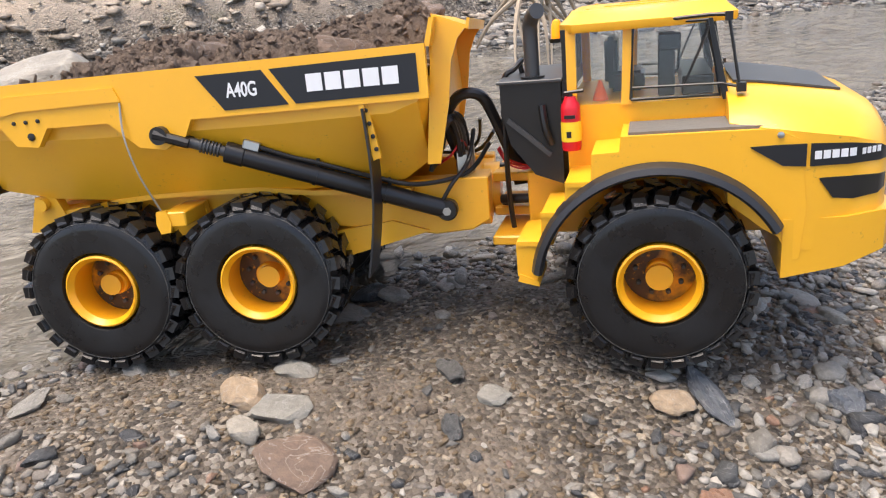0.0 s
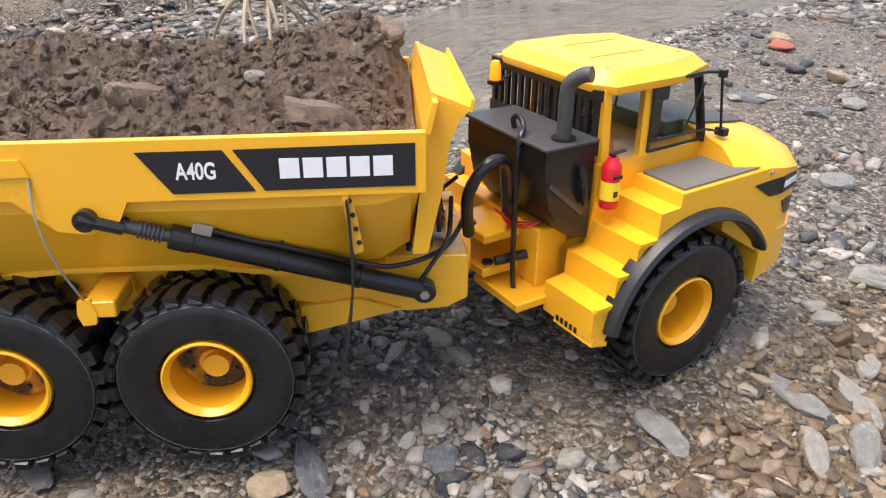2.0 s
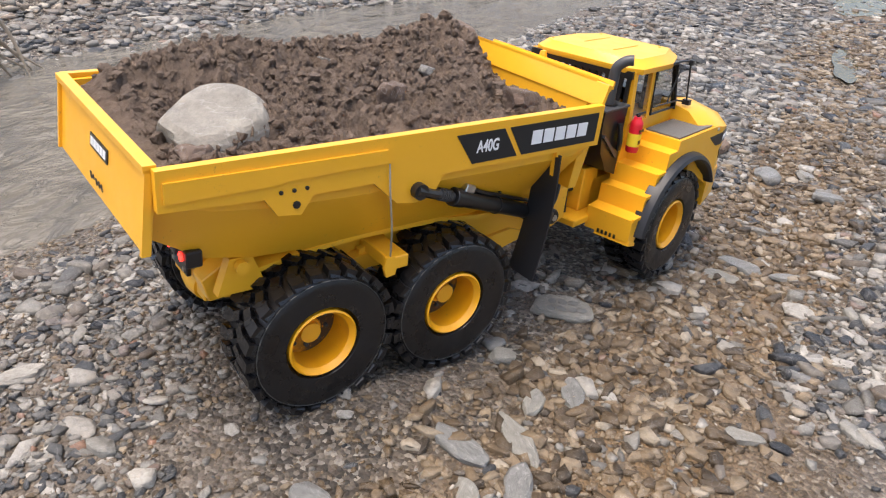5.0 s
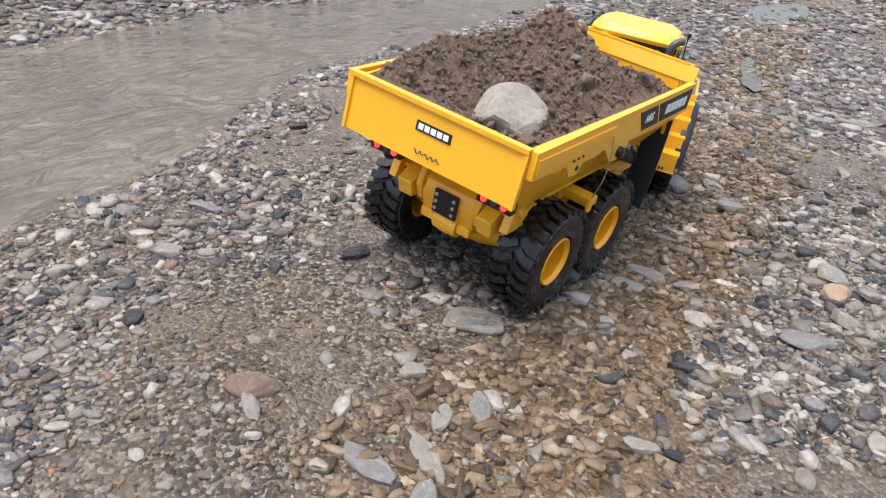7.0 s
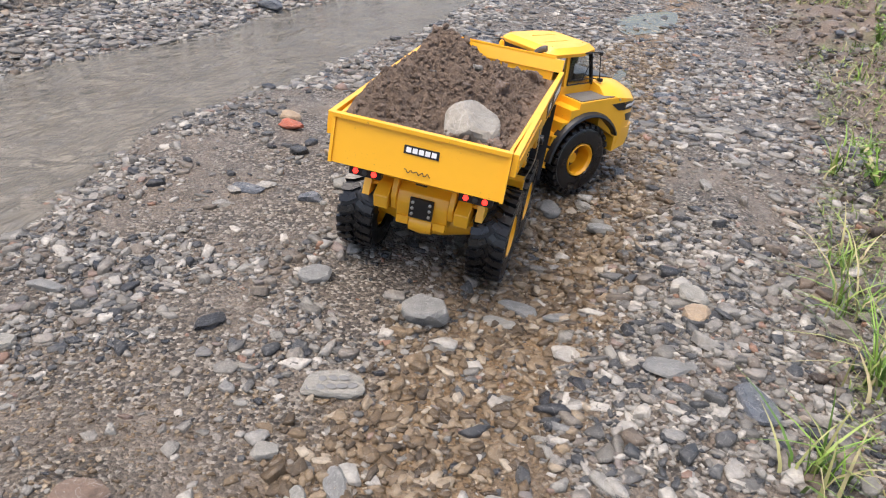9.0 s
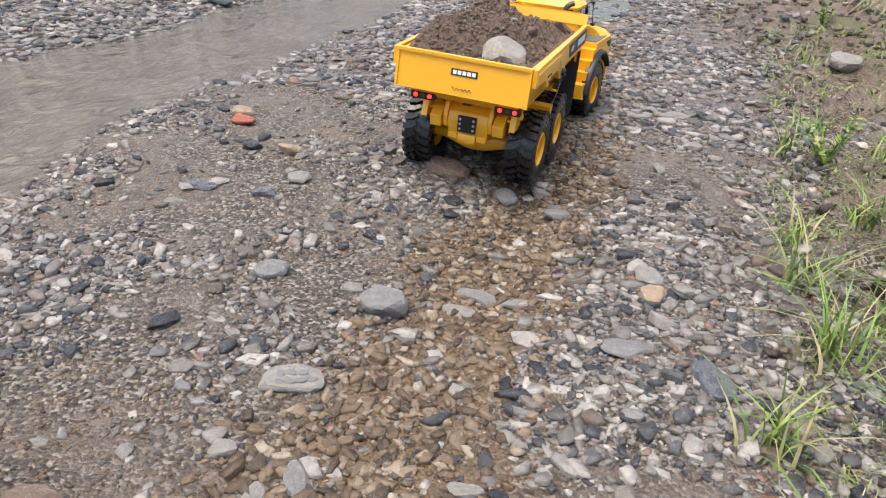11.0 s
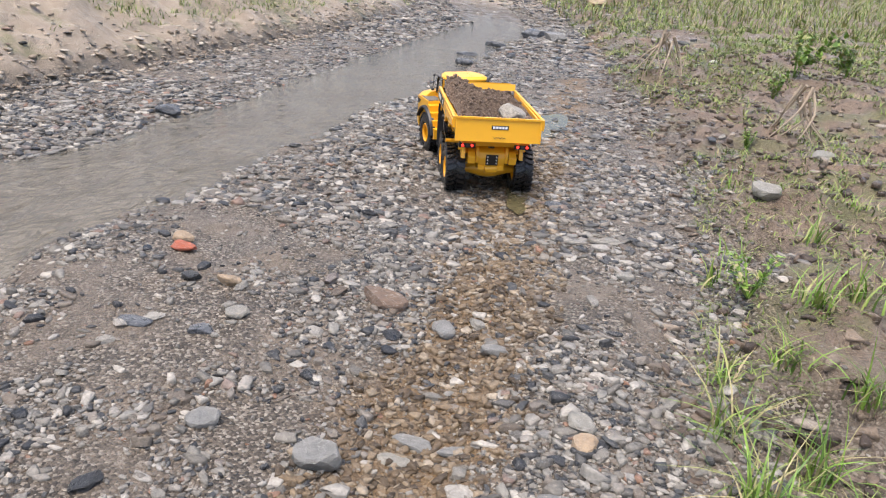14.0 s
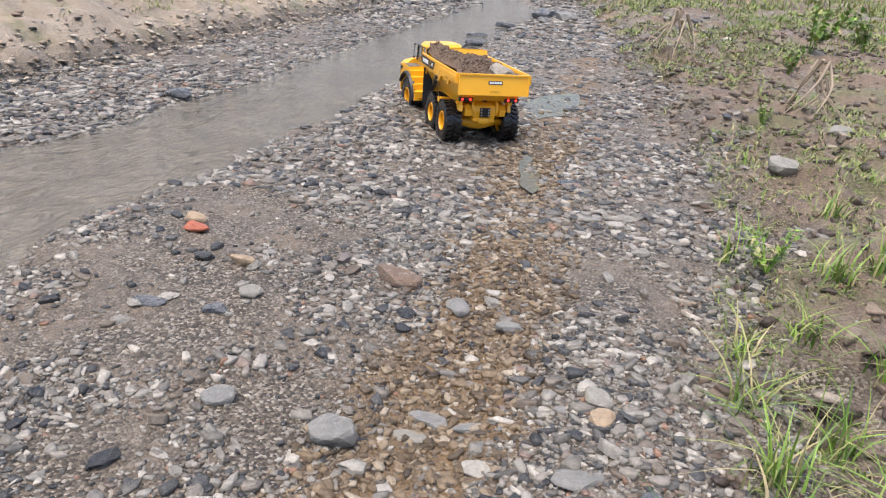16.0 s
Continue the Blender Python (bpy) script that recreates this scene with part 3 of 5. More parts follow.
def build_body():
    bm = bmesh.new()
    # the tub: outer and inner shell in one loop of each section
    rings = []
    for x, zt, zf, yo, yf in ((-0.1895, 0.231, 0.176, 0.109, 0.092), (-0.150, 0.232, 0.150, 0.110, 0.088), (-0.110, 0.232, 0.140, 0.111, 0.084), (-0.050, 0.233, 0.134, 0.112, 0.080), (0.100, 0.234, 0.133, 0.114, 0.078), (0.186, 0.235, 0.136, 0.116, 0.078), (0.207, 0.236, 0.150, 0.117, 0.080), (0.2145, 0.237, 0.190, 0.117, 0.082)):
        t = 0.004
        rings.append([(x, yo, zt), (x, yo, zf + 0.062 * min(1, (zt - zf) / 0.11)), (x, yf, zf), (x, -yf, zf), (x, -yo, zf + 0.062 * min(1, (zt - zf) / 0.11)), (x, -yo, zt),
                      (x, -yo + t, zt), (x, -yo + t, zf + 0.062 * min(1, (zt - zf) / 0.11)), (x, -yf + t, zf + t), (x, yf - t, zf + t), (x, yo - t, zf + 0.062 * min(1, (zt - zf) / 0.11)), (x, yo - t, zt)])
    loft(bm, rings)
    body = part("dump_body", bm, YELLOW, truck, "yellow steel tipping body", 25)
    for s in (-1, 1):
        bm = bmesh.new()
        y0 = s * 0.113
        rail = [(0.2160, 0.2385), (-0.190, 0.2345), (-0.190, 0.206), (-0.118, 0.203), (-0.108, 0.189), (-0.090, 0.187), (-0.080, 0.201), (-0.030, 0.201), (-0.008, 0.181), (0.012, 0.178), (0.030, 0.187), (0.036, 0.199), (0.2160, 0.2005)]
        prism(bm, rail, y0, s * 0.1200)
        soften(bm, 0.0012, 2)
        part("side_rail", bm, YELLOW, body)
        bm = bmesh.new()
        prism(bm, [(-0.020, 0.2270), (-0.186, 0.2265), (-0.186, 0.2120), (-0.110, 0.2130), (-0.100, 0.2150), (-0.016, 0.2165)], s * 0.1195, s * 0.1218)
        soften(bm, 0.0008, 1)
        part("rail_plate", bm, YELLOW, body)
        for x, z in ((-0.106, 0.2065), (-0.096, 0.2068), (-0.086, 0.2071), (-0.094, 0.1955)):
            bm = bmesh.new()
            bolt(bm, x, s * 0.1202, z, 0.0016 if z > 0.2 else 0.0030, 0.0012)
            part("bolt", bm, BLACK, body)
        # rib down the tub's side with bolts
        bm = bmesh.new()
        prism(bm, [(0.163, 0.200), (0.170, 0.200), (0.176, 0.160), (0.170, 0.158)], s * 0.112, s * 0.1165)
        part("rib", bm, YELLOW, body)
        for k in range(4):
            bm = bmesh.new()
            bolt(bm, 0.1685 + 0.0016 * k, s * 0.1168, 0.195 - 0.0095 * k, 0.0017, 0.001)
            part("bolt", bm, BLACK, body)
        # decals: a short and a long field
        ya, yb = s * 0.1201, s * 0.1207
        for poly in ([(0.0450, 0.2298), (0.0955, 0.2303), (0.1130, 0.2042), (0.0640, 0.2035)], [(0.1015, 0.2304), (0.2095, 0.2325), (0.2095, 0.2055), (0.1185, 0.2043)]):
            bm = bmesh.new()
            prism(bm, poly, ya, yb)
            part("decal", bm, DECAL, body, "black vinyl field with white marks")
        mx = Matrix.Translation((0.0790, yb + s * 0.0001, 0.2172)) @ (pose(0, 0, 0, 90) if s < 0 else pose(0, 0, 0, 90, 0, 180))
        words("lettering", "A40G", 0.0145, mx, WHITE, body, 0.68)
        stripe_bars("mark", 0.1270, 0.1970, 0.2183, 0.0125, yb, body, s, 0.008)
    # head board with a forward lip
    bm = bmesh.new()
    loft(bm, [[(0.2150, y, 0.236), (0.2205, y, 0.2555), (0.2237, y, 0.2555), (0.2190, y, 0.236)] for y in (-0.1165, 0.0960)])
    soften(bm, 0.0008, 1)
    part("head_board", bm, YELLOW, body)
    bm = bmesh.new()
    loft(bm, [[(0.2202, y, 0.2552), (0.2202, y, 0.2582), (0.2445, y, 0.2485), (0.2458, y, 0.2535), (0.2478, y, 0.2530), (0.2462, y, 0.2452)] for y in (-0.1010, 0.0780)])
    soften(bm, 0.0006, 1)
    part("lip", bm, YELLOW, body)
    for s in (-1, 1):
        bm = bmesh.new()
        prism(bm, [(0.2140, 0.2020), (0.2180, 0.2370), (0.2225, 0.2550), (0.2440, 0.2465), (0.2380, 0.2400), (0.2320, 0.2250), (0.2280, 0.1950), (0.2180, 0.1500), (0.2080, 0.1500)], (-0.0985 if s < 0 else 0.0730), (-0.1015 if s < 0 else 0.0760))
        soften(bm, 0.0006, 1)
        part("gusset", bm, YELLOW, body)
    bm = bmesh.new()
    loft(bm, [[(0.2085, y, 0.150), (0.2150, y, 0.192), (0.2165, y, 0.236), (0.2195, y, 0.236), (0.2225, y, 0.192), (0.2125, y, 0.150)] for y in (-0.098, 0.098)])
    part("front_wall", bm, YELLOW, body)
    # tail gate
    bm = bmesh.new()
    loft(bm, [[(-0.1860, y, 0.2345), (-0.1905, y, 0.2345), (-0.1975, y, 0.1735), (-0.1935, y, 0.1730)] for y in (-0.1115, 0.1115)])
    soften(bm, 0.0008, 1)
    gate = part("tailgate", bm, YELLOW, truck, "yellow tail gate with a small black plate")
    bm = bmesh.new()
    box(bm, -0.1905, 0, 0.2335, 0.0085, 0.2250, 0.0050)
    for s in (-1, 1):
        loft(bm, [[(-0.1890, s * y, 0.2330), (-0.1935, s * y, 0.2330), (-0.2000, s * y, 0.1735), (-0.1940, s * y, 0.1735)] for y in (0.1085, 0.1125)])
    part("gate_frame", bm, YELLOW, gate)
    tilt = Matrix.Translation((-0.1945, 0, 0.205)) @ pose(0, 0, 0, 0, 6.6, 0)
    bm = bmesh.new()
    box(bm, 0.0000, -0.0040, 0.0060, 0.0010, 0.0445, 0.0105, tilt)
    part("name_plate", bm, DECAL, gate)
    for k in range(5):
        bm = bmesh.new()
        box(bm, -0.0006, -0.0040 + (k - 2) * 0.0080, 0.0060, 0.0006, 0.0062, 0.0062, tilt)
        part("mark", bm, WHITE, gate)
    pts = [(-0.0012, 0.0140 - 0.034 * k / 16, -0.0205 + 0.0022 * math.sin(k * 1.9) + (0.002 if k in (0, 6) else 0)) for k in range(17)]
    bm = bmesh.new()
    tube(bm, [tilt @ Vector(p) for p in pts], 0.00055, 5)
    part("signature_bar", bm, BLACK, gate)
    return body


def build_chassis():
    bm = bmesh.new()
    for s in (-1, 1):
        prism(bm, [(0.250, 0.131), (0.250, 0.096), (0.235, 0.088), (0.205, 0.086), (0.120, 0.098), (0.085, 0.110), (-0.060, 0.104), (-0.140, 0.098), (-0.146, 0.118), (-0.125, 0.131), (0.060, 0.1335), (0.150, 0.131), (0.190, 0.132)], s * 0.046, s * 0.0660)
    box(bm, 0.237, 0, 0.108, 0.026, 0.100, 0.040)
    box(bm, 0.05, 0, 0.106, 0.30, 0.08, 0.014)
    soften(bm, 0.001, 1)
    frame_part = part("rear_frame", bm, YELLOW, truck)
    for s in (-1, 1):
        bm = bmesh.new()
        loft(bm, [[(x, s * 0.062, z), (x, s * 0.082, z - 0.002), (x, s * 0.082, z - 0.006), (x, s * 0.062, z - 0.004)] for x, z in ((-0.125, 0.128), (-0.060, 0.137), (-0.020, 0.140), (0.020, 0.140), (0.064, 0.1395), (0.110, 0.134), (0.190, 0.131))])
        part("frame_flange", bm, YELLOW, truck)
    for s in (-1, 1):
        bm = bmesh.new()
        prism(bm, [(0.200, 0.090), (0.120, 0.070), (0.108, 0.078), (0.118, 0.094), (0.170, 0.100)], s * 0.050, s * 0.070)
        soften(bm, 0.001, 1)
        part("underguard", bm, YELLOW, truck)
    # swivel joint
    bm = bmesh.new()
    lathe(bm, [(0.010, -0.008), (0.0225, -0.008), (0.0225, 0.006), (0.0190, 0.010), (0.010, 0.010)], 28, pose(0.249, 0, 0.109, 0, 0, 90))
    part("swivel_ring", bm, YELLOW, truck)
    # bogie arms, axles, brackets
    for s in (-1, 1):
        bm = bmesh.new()
        prism(bm, [(-0.100, 0.100), (-0.060, 0.108), (0.000, 0.117), (0.060, 0.108), (0.060, 0.098), (0.0, 0.102), (-0.060, 0.092), (-0.100, 0.090)], s * 0.063, s * 0.078)
        soften(bm, 0.001, 1)
        part("bogie_arm", bm, YELLOW, truck)
        bm = bmesh.new()
        box(bm, 0.004, s * 0.090, 0.122, 0.020, 0.046, 0.012)
        prism(bm, [(-0.012, 0.120), (0.014, 0.128), (0.016, 0.112), (0.000, 0.100), (-0.010, 0.104)], s * 0.070, s * 0.076)
        soften(bm, 0.001, 1)
        part("stay_bracket", bm, YELLOW, truck)
        bm = bmesh.new()
        prism(bm, [(-0.0090, 0.1290), (-0.0010, 0.1300), (0.0020, 0.1200), (0.0005, 0.1120), (-0.0080, 0.1110), (-0.0105, 0.1190)], s * 0.1105, s * 0.1140)
        soften(bm, 0.0006, 1)
        part("hanging_tag", bm, YELLOW, truck)
        bm = bmesh.new()
        tube(bm, [(-0.0172, s * 0.1205, 0.2152), (-0.0170, s * 0.1240, 0.190), (-0.0120, s * 0.1220, 0.160), (-0.0050, s * 0.1130, 0.130)], 0.0008, 6)
        part("safety_cable", bm, WIRE, truck)
        bm = bmesh.new()
        lathe(bm, [(0.001, -0.003), (0.0055, -0.003), (0.0055, 0.003), (0.001, 0.003)], 16, pose(-0.122, s * 0.088, 0.136))
        prism(bm, [(-0.140, 0.112), (-0.100, 0.112), (-0.112, 0.142), (-0.130, 0.142)], s * 0.074, s * 0.084)
        part("tipping_hinge", bm, YELLOW, truck)
    for x in (-0.069, 0.069):
        bm = bmesh.new()
        lathe(bm, [(0.002, -0.100), (0.009, -0.100), (0.011, -0.060), (0.022, -0.020), (0.024, 0.0), (0.022, 0.020), (0.011, 0.060), (0.009, 0.100), (0.002, 0.100)], 20, pose(x, 0, 0.067))
        part("axle", bm, YELLOW, truck)
    # rear crossmember with coupling plate
    bm = bmesh.new()
    prism(bm, [(-0.1000, 0.140), (-0.1320, 0.128), (-0.1360, 0.112), (-0.1280, 0.084), (-0.1020, 0.078)], -0.036, 0.036)
    for s in (-1, 1):
        prism(bm, [(-0.1020, 0.146), (-0.1320, 0.142), (-0.1400, 0.118), (-0.1320, 0.098), (-0.1070, 0.100)], s * 0.036, s * 0.044)
        prism(bm, [(-0.1060, 0.110), (-0.1280, 0.108), (-0.1280, 0.098), (-0.1060, 0.096)], s * 0.044, s * 0.066)
        box(bm, -0.1300, s * 0.026, 0.0850, 0.006, 0.018, 0.012)
    lathe(bm, [(0.002, -0.016), (0.013, -0.016), (0.015, 0.0), (0.013, 0.016), (0.002, 0.016)], 18, pose(-0.1220, 0, 0.082))
    soften(bm, 0.0012, 1)
    part("rear_crossmember", bm, YELLOW, truck)
    bm = bmesh.new()
    box(bm, -0.1380, 0, 0.1095, 0.0040, 0.0330, 0.0290, None)
    soften(bm, 0.0008, 1)
    plate = part("coupling_plate", bm, BLACK, truck, "black bolted coupling plate")
    for s in (-1, 1):
        for k in range(3):
            bm = bmesh.new()
            bolt(bm, -0.1405, s * 0.0120, 0.1010 + 0.0085 * k, 0.0023, 0.0014, "x")
            part("bolt", bm, STEEL, plate)
    bm = bmesh.new()
    box(bm, -0.1320, 0.004, 0.150, 0.014, 0.016, 0.016)
    soften(bm, 0.001, 1)
    part("camera_box", bm, BLACK, truck)
    for s in (-1, 1):
        bm = bmesh.new()
        box(bm, -0.160, s * 0.074, 0.1545, 0.012, 0.044, 0.013)
        soften(bm, 0.001, 1)
        cluster = part("tail_light", bm, BLACK, truck, "black lamp box with red tail lights")
        for k, mat in ((-1, TAIL), (0, DARKGREY), (1, TAIL)):
            bm = bmesh.new()
            bolt(bm, -0.1665, s * 0.074 + k * 0.0125, 0.1545, 0.0038, 0.0012, "x")
            part("lens", bm, mat, cluster)
        bm = bmesh.new()
        tube(bm, [(-0.155, s * 0.06, 0.152), (-0.145, s * 0.056, 0.160), (-0.12, s * 0.05, 0.140)], 0.0008, 6)
        part("cable", bm, REDWIRE, truck)


def build_hoists():
    for s in (-1, 1):
        a, b = Vector((0.0110, s * 0.1200, 0.1893)), Vector((0.2170, s * 0.0760, 0.1085))
        d = (b - a).normalized()
        bm = bmesh.new()
        tube(bm, [a + d * 0.048, a + d * 0.0485, a + d * 0.062, a + d * 0.0625, b - d * 0.004], lambda k: 0.0082 if 0.01 < k < 0.55 else 0.0074, 20, False)
        barrel = part("hoist_cylinder", bm, BLACK, truck, "black hydraulic hoist cylinder")
        bm = bmesh.new()
        lathe(bm, [(0.001, -0.006), (0.0072, -0.006), (0.0085, -0.004), (0.0085, 0.004), (0.0072, 0.006), (0.001, 0.006)], 20, Matrix.Translation(b))
        part("lower_eye", bm, BLACK, barrel)
        bm = bmesh.new()
        lathe(bm, [(0.001, -0.0012), (0.0036, -0.0012), (0.0030, 0.0012), (0.001, 0.0012)], 6, Matrix.Translation(b + Vector((0, s * 0.007, 0))))
        part("pin", bm, STEEL, barrel)
        bm = bmesh.new()
        tube(bm, [a + d * 0.012, a + d * 0.052], 0.0042, 14, False)
        part("piston_rod", bm, DARKGREY, barrel)
        bm = bmesh.new()
        for k in (-1, 1):
            tube(bm, [a + Vector((0, k * 0.0042, 0)) - d * 0.004, a + Vector((0, k * 0.0042, 0)) + d * 0.022], 0.0040, 8, False)
        lathe(bm, [(0.001, -0.0065), (0.0068, -0.0065), (0.0068, 0.0065), (0.001, 0.0065)], 16, Matrix.Translation(a))
        part("clevis", bm, BLACK, barrel)
        bm = bmesh.new()
        for k in range(6):
            lathe(bm, [(0.0030, -0.0009), (0.0056, -0.0006), (0.0056, 0.0006), (0.0030, 0.0009)], 14, Matrix.Translation(a + d * (0.030 + 0.0026 * k)) @ d.to_track_quat("Y", "Z").to_matrix().to_4x4())
        part("spring", bm, DARKGREY, barrel)
        up = Vector((0.36, 0, 0.93))
        bm = bmesh.new()
        c = a + d * 0.066 + up * 0.010
        box(bm, 0, 0, 0, 0.013, 0.007, 0.0075, Matrix.Translation(c) @ d.to_track_quat("X", "Z").to_matrix().to_4x4())
        soften(bm, 0.0008, 1)
        part("hose_fitting", bm, STEEL, barrel)
        bm = bmesh.new()
        tube(bm, [c + d * 0.006, c + d * 0.03 - up * 0.001, a + d * 0.115 + up * 0.0098, a + d * 0.165 + up * 0.0105, b - d * 0.028 + up * 0.014, b + d * 0.006 + up * 0.030 + Vector((0, -s * 0.016, 0)), b + d * 0.016 + up * 0.055 + Vector((0, -s * 0.035, 0))], 0.0019, 8)
        part("hose", bm, BLACK, barrel)
        bm = bmesh.new()
        tube(bm, [b + up * 0.006 - d * 0.006, b + up * 0.020 - d * 0.003, b + up * 0.040 + d * 0.004 + Vector((0, -s * 0.012, 0)), b + up * 0.062 + Vector((0, -s * 0.036, 0))], 0.0017, 8)
        part("hose", bm, BLACK, barrel)
        for k in (0.118, 0.175):
            bm = bmesh.new()
            lathe(bm, [(0.0070, -0.0012), (0.0083, -0.0012), (0.0083, 0.0012), (0.0070, 0.0012)], 20, Matrix.Translation(a + d * k) @ d.to_track_quat("Y", "Z").to_matrix().to_4x4())
            box(bm, 0, 0, 0, 0.002, 0.0022, 0.008, Matrix.Translation(a + d * k + up * 0.0095))
            part("clamp", bm, BLACK, barrel)
        # mud flap behind the front wheel
        bm = bmesh.new()
        rings = []
        for k in range(9):
            t = k / 8
            x = 0.166 - 0.010 * t + 0.006 * math.sin(t * 3.0)
            z = 0.197 - 0.128 * t
            inner = 0.092 - 0.004 * t
            rings.append([(x, s * inner, z), (x, s * 0.1225, z), (x + 0.0016, s * 0.1225, z), (x + 0.0016, s * inner, z)])
        loft(bm, rings)
        part("mud_flap", bm, FLARE, truck, "black rubber mud flap")
        bm = bmesh.new()
        box(bm, 0.166, s * 0.116, 0.198, 0.004, 0.007, 0.006)
        part("flap_bracket", bm, YELLOW, truck)
    # valve block and hoses at the front of the body
    bm = bmesh.new()
    for k in range(3):
        box(bm, 0.2290 + 0.0015 * k, -0.046 + 0.013 * k, 0.1395, 0.010, 0.010, 0.022)
    soften(bm, 0.001, 1)
    part("valve_block", bm, STEEL, truck)
    for k in range(6):
        y = -0.060 + 0.008 * k
        bm = bmesh.new()
        tube(bm, [(0.229 + 0.002 * (k % 3), y, 0.148), (0.228, y - 0.004, 0.166 + 0.005 * (k % 3)), (0.224 - 0.002 * k, y - 0.012, 0.178), (0.214, y - 0.016, 0.160), (0.206, y - 0.014, 0.140)], 0.0020, 8)
        part("hose", bm, BLACK, truck)
    bm = bmesh.new()
    for k in range(3):
        tube(bm, [(0.210, -0.058 + 0.004 * k, 0.142), (0.222, -0.066 + 0.005 * k, 0.150), (0.230, -0.056, 0.160), (0.234, -0.04, 0.150)], 0.0008, 6)
    part("cable", bm, REDWIRE, truck)


def build_tractor():
    """The front unit, with its origin at the hinge."""
    bm = bmesh.new()
    for z in (0.124, 0.094):
        prism(bm, [(-0.004, z - 0.004), (0.060, z - 0.004), (0.060, z + 0.004), (-0.004, z + 0.004)], -0.026, 0.026)
    box(bm, 0.045, 0, 0.109, 0.03, 0.10, 0.05)
    box(bm, 0.150, 0, 0.100, 0.20, 0.10, 0.036)
    box(bm, 0.026, -0.035, 0.080, 0.05, 0.06, 0.008)
    soften(bm, 0.0012, 1)
    unit = part("tractor_unit", bm, YELLOW, truck, "yellow front unit with cab and bonnet")
    for y, z in ((0.0, 0.1285), (-0.017, 0.0985)):
        bm = bmesh.new()
        lathe(bm, [(0.001, -0.002), (0.0052, -0.002), (0.0045, 0.0015), (0.001, 0.0015)], 16, pose(0.006 if y else 0.000, y, z, 90))
        part("pivot_pin", bm, BLACK, unit)
    for s in (-1, 1):
        bm = bmesh.new()
        tube(bm, [(0.004, s * 0.030, 0.106), (0.030, s * 0.036, 0.108)], 0.0040, 12, False)
        part("steering_ram", bm, BLACK, unit)
        bm = bmesh.new()
        tube(bm, [(0.030, s * 0.036, 0.108), (0.060, s * 0.042, 0.110)], 0.0022, 12, False)
        part("ram_rod", bm, CHROME, unit)
    hx, hz, ra = 0.1325, 0.062, 0.0860
    for s in (-1, 1):
        arc = [(hx + ra * math.cos(a), hz + ra * math.sin(a)) for a in np.radians(np.linspace(14, 172, 22))]
        outline = [(0.030, 0.070), (0.030, 0.096), (0.049, 0.098), (0.050, 0.119), (0.067, 0.120), (0.068, 0.141), (0.086, 0.142), (0.087, 0.161), (0.106, 0.162), (0.107, 0.1725), (0.205, 0.1735), (0.2200, 0.166), (0.2260, 0.120), (0.2230, 0.084)] + arc + [(0.044, 0.066)]
        bm = bmesh.new()
        prism(bm, outline, s * 0.062, s * 0.1180)
        soften(bm, 0.0016, 2)
        part("fender", bm, YELLOW, unit, "yellow wing with steps")
        bm = bmesh.new()
        prism(bm, [(0.112, 0.1722), (0.206, 0.1732), (0.206, 0.1755), (0.112, 0.1745)], s * 0.0720, s * 0.1140)
        soften(bm, 0.0005, 1)
        part("deck_plate", bm, GREY, unit, "worn grey anti-slip deck plate")
        for k in range(3):
            bm = bmesh.new()
            box(bm, 0.040 + 0.0185 * k, s * 0.118, 0.096 + 0.0220 * k, 0.018, 0.003, 0.0035)
            part("step_edge", bm, YELLOW, unit)
        bm = bmesh.new()
        rings = []
        for a in np.radians(np.linspace(30, 172, 32)):
            c, d = math.cos(a), math.sin(a)
            rings.append([(hx + r * c, s * y, hz + r * d) for r, y in ((0.0840, 0.1110), (0.0840, 0.1255), (0.0860, 0.1285), (0.0900, 0.1265), (0.0925, 0.1200), (0.0925, 0.1110))])
        loft(bm, rings)
        part("wheel_arch_flare", bm, FLARE, unit, "black rubber wheel arch flare")
        bm = bmesh.new()
        prism(bm, [(0.032, 0.072), (0.046, 0.066), (0.046, 0.062), (0.030, 0.066)], s * 0.075, s * 0.119)
        part("step_plate", bm, YELLOW, unit)
        for k in range(5):
            bm = bmesh.new()
            box(bm, 0.0298, s * (0.080 + 0.0052 * k), 0.0715, 0.0012, 0.0026, 0.0045)
            part("vent_slot", bm, BLACK, unit)
    # axle
    bm = bmesh.new()
    lathe(bm, [(0.002, -0.100), (0.010, -0.100), (0.012, -0.05), (0.026, -0.02), (0.026, 0.02), (0.012, 0.05), (0.010, 0.100), (0.002, 0.100)], 20, pose(hx, 0, hz))
    part("axle", bm, YELLOW, unit)
    # bonnet
    nose = ((0.178, 0.104, 0.196, 0.176, 0.120), (0.200, 0.1165, 0.195, 0.174, 0.105), (0.226, 0.1175, 0.191, 0.170, 0.090), (0.252, 0.1110, 0.186, 0.165, 0.088), (0.272, 0.0980, 0.179, 0.158, 0.090), (0.2810, 0.0820, 0.170, 0.150, 0.094))

    def nose_side(x):
        return float(np.interp(x, [r[0] for r in nose], [r[1] for r in nose]))

    bm = bmesh.new()
    loft(bm, [[(x, -hw, zb), (x, -hw, zs), (x, -hw * 0.86, zs + (zt - zs) * 0.62), (x, -hw * 0.52, zt), (x, hw * 0.52, zt), (x, hw * 0.86, zs + (zt - zs) * 0.62), (x, hw, zs), (x, hw, zb)] for x, hw, zt, zs, zb in nose])
    soften(bm, 0.0012, 1)
    part("bonnet", bm, YELLOW, unit, "yellow bonnet with rounded nose", 40)
    bm = bmesh.new()
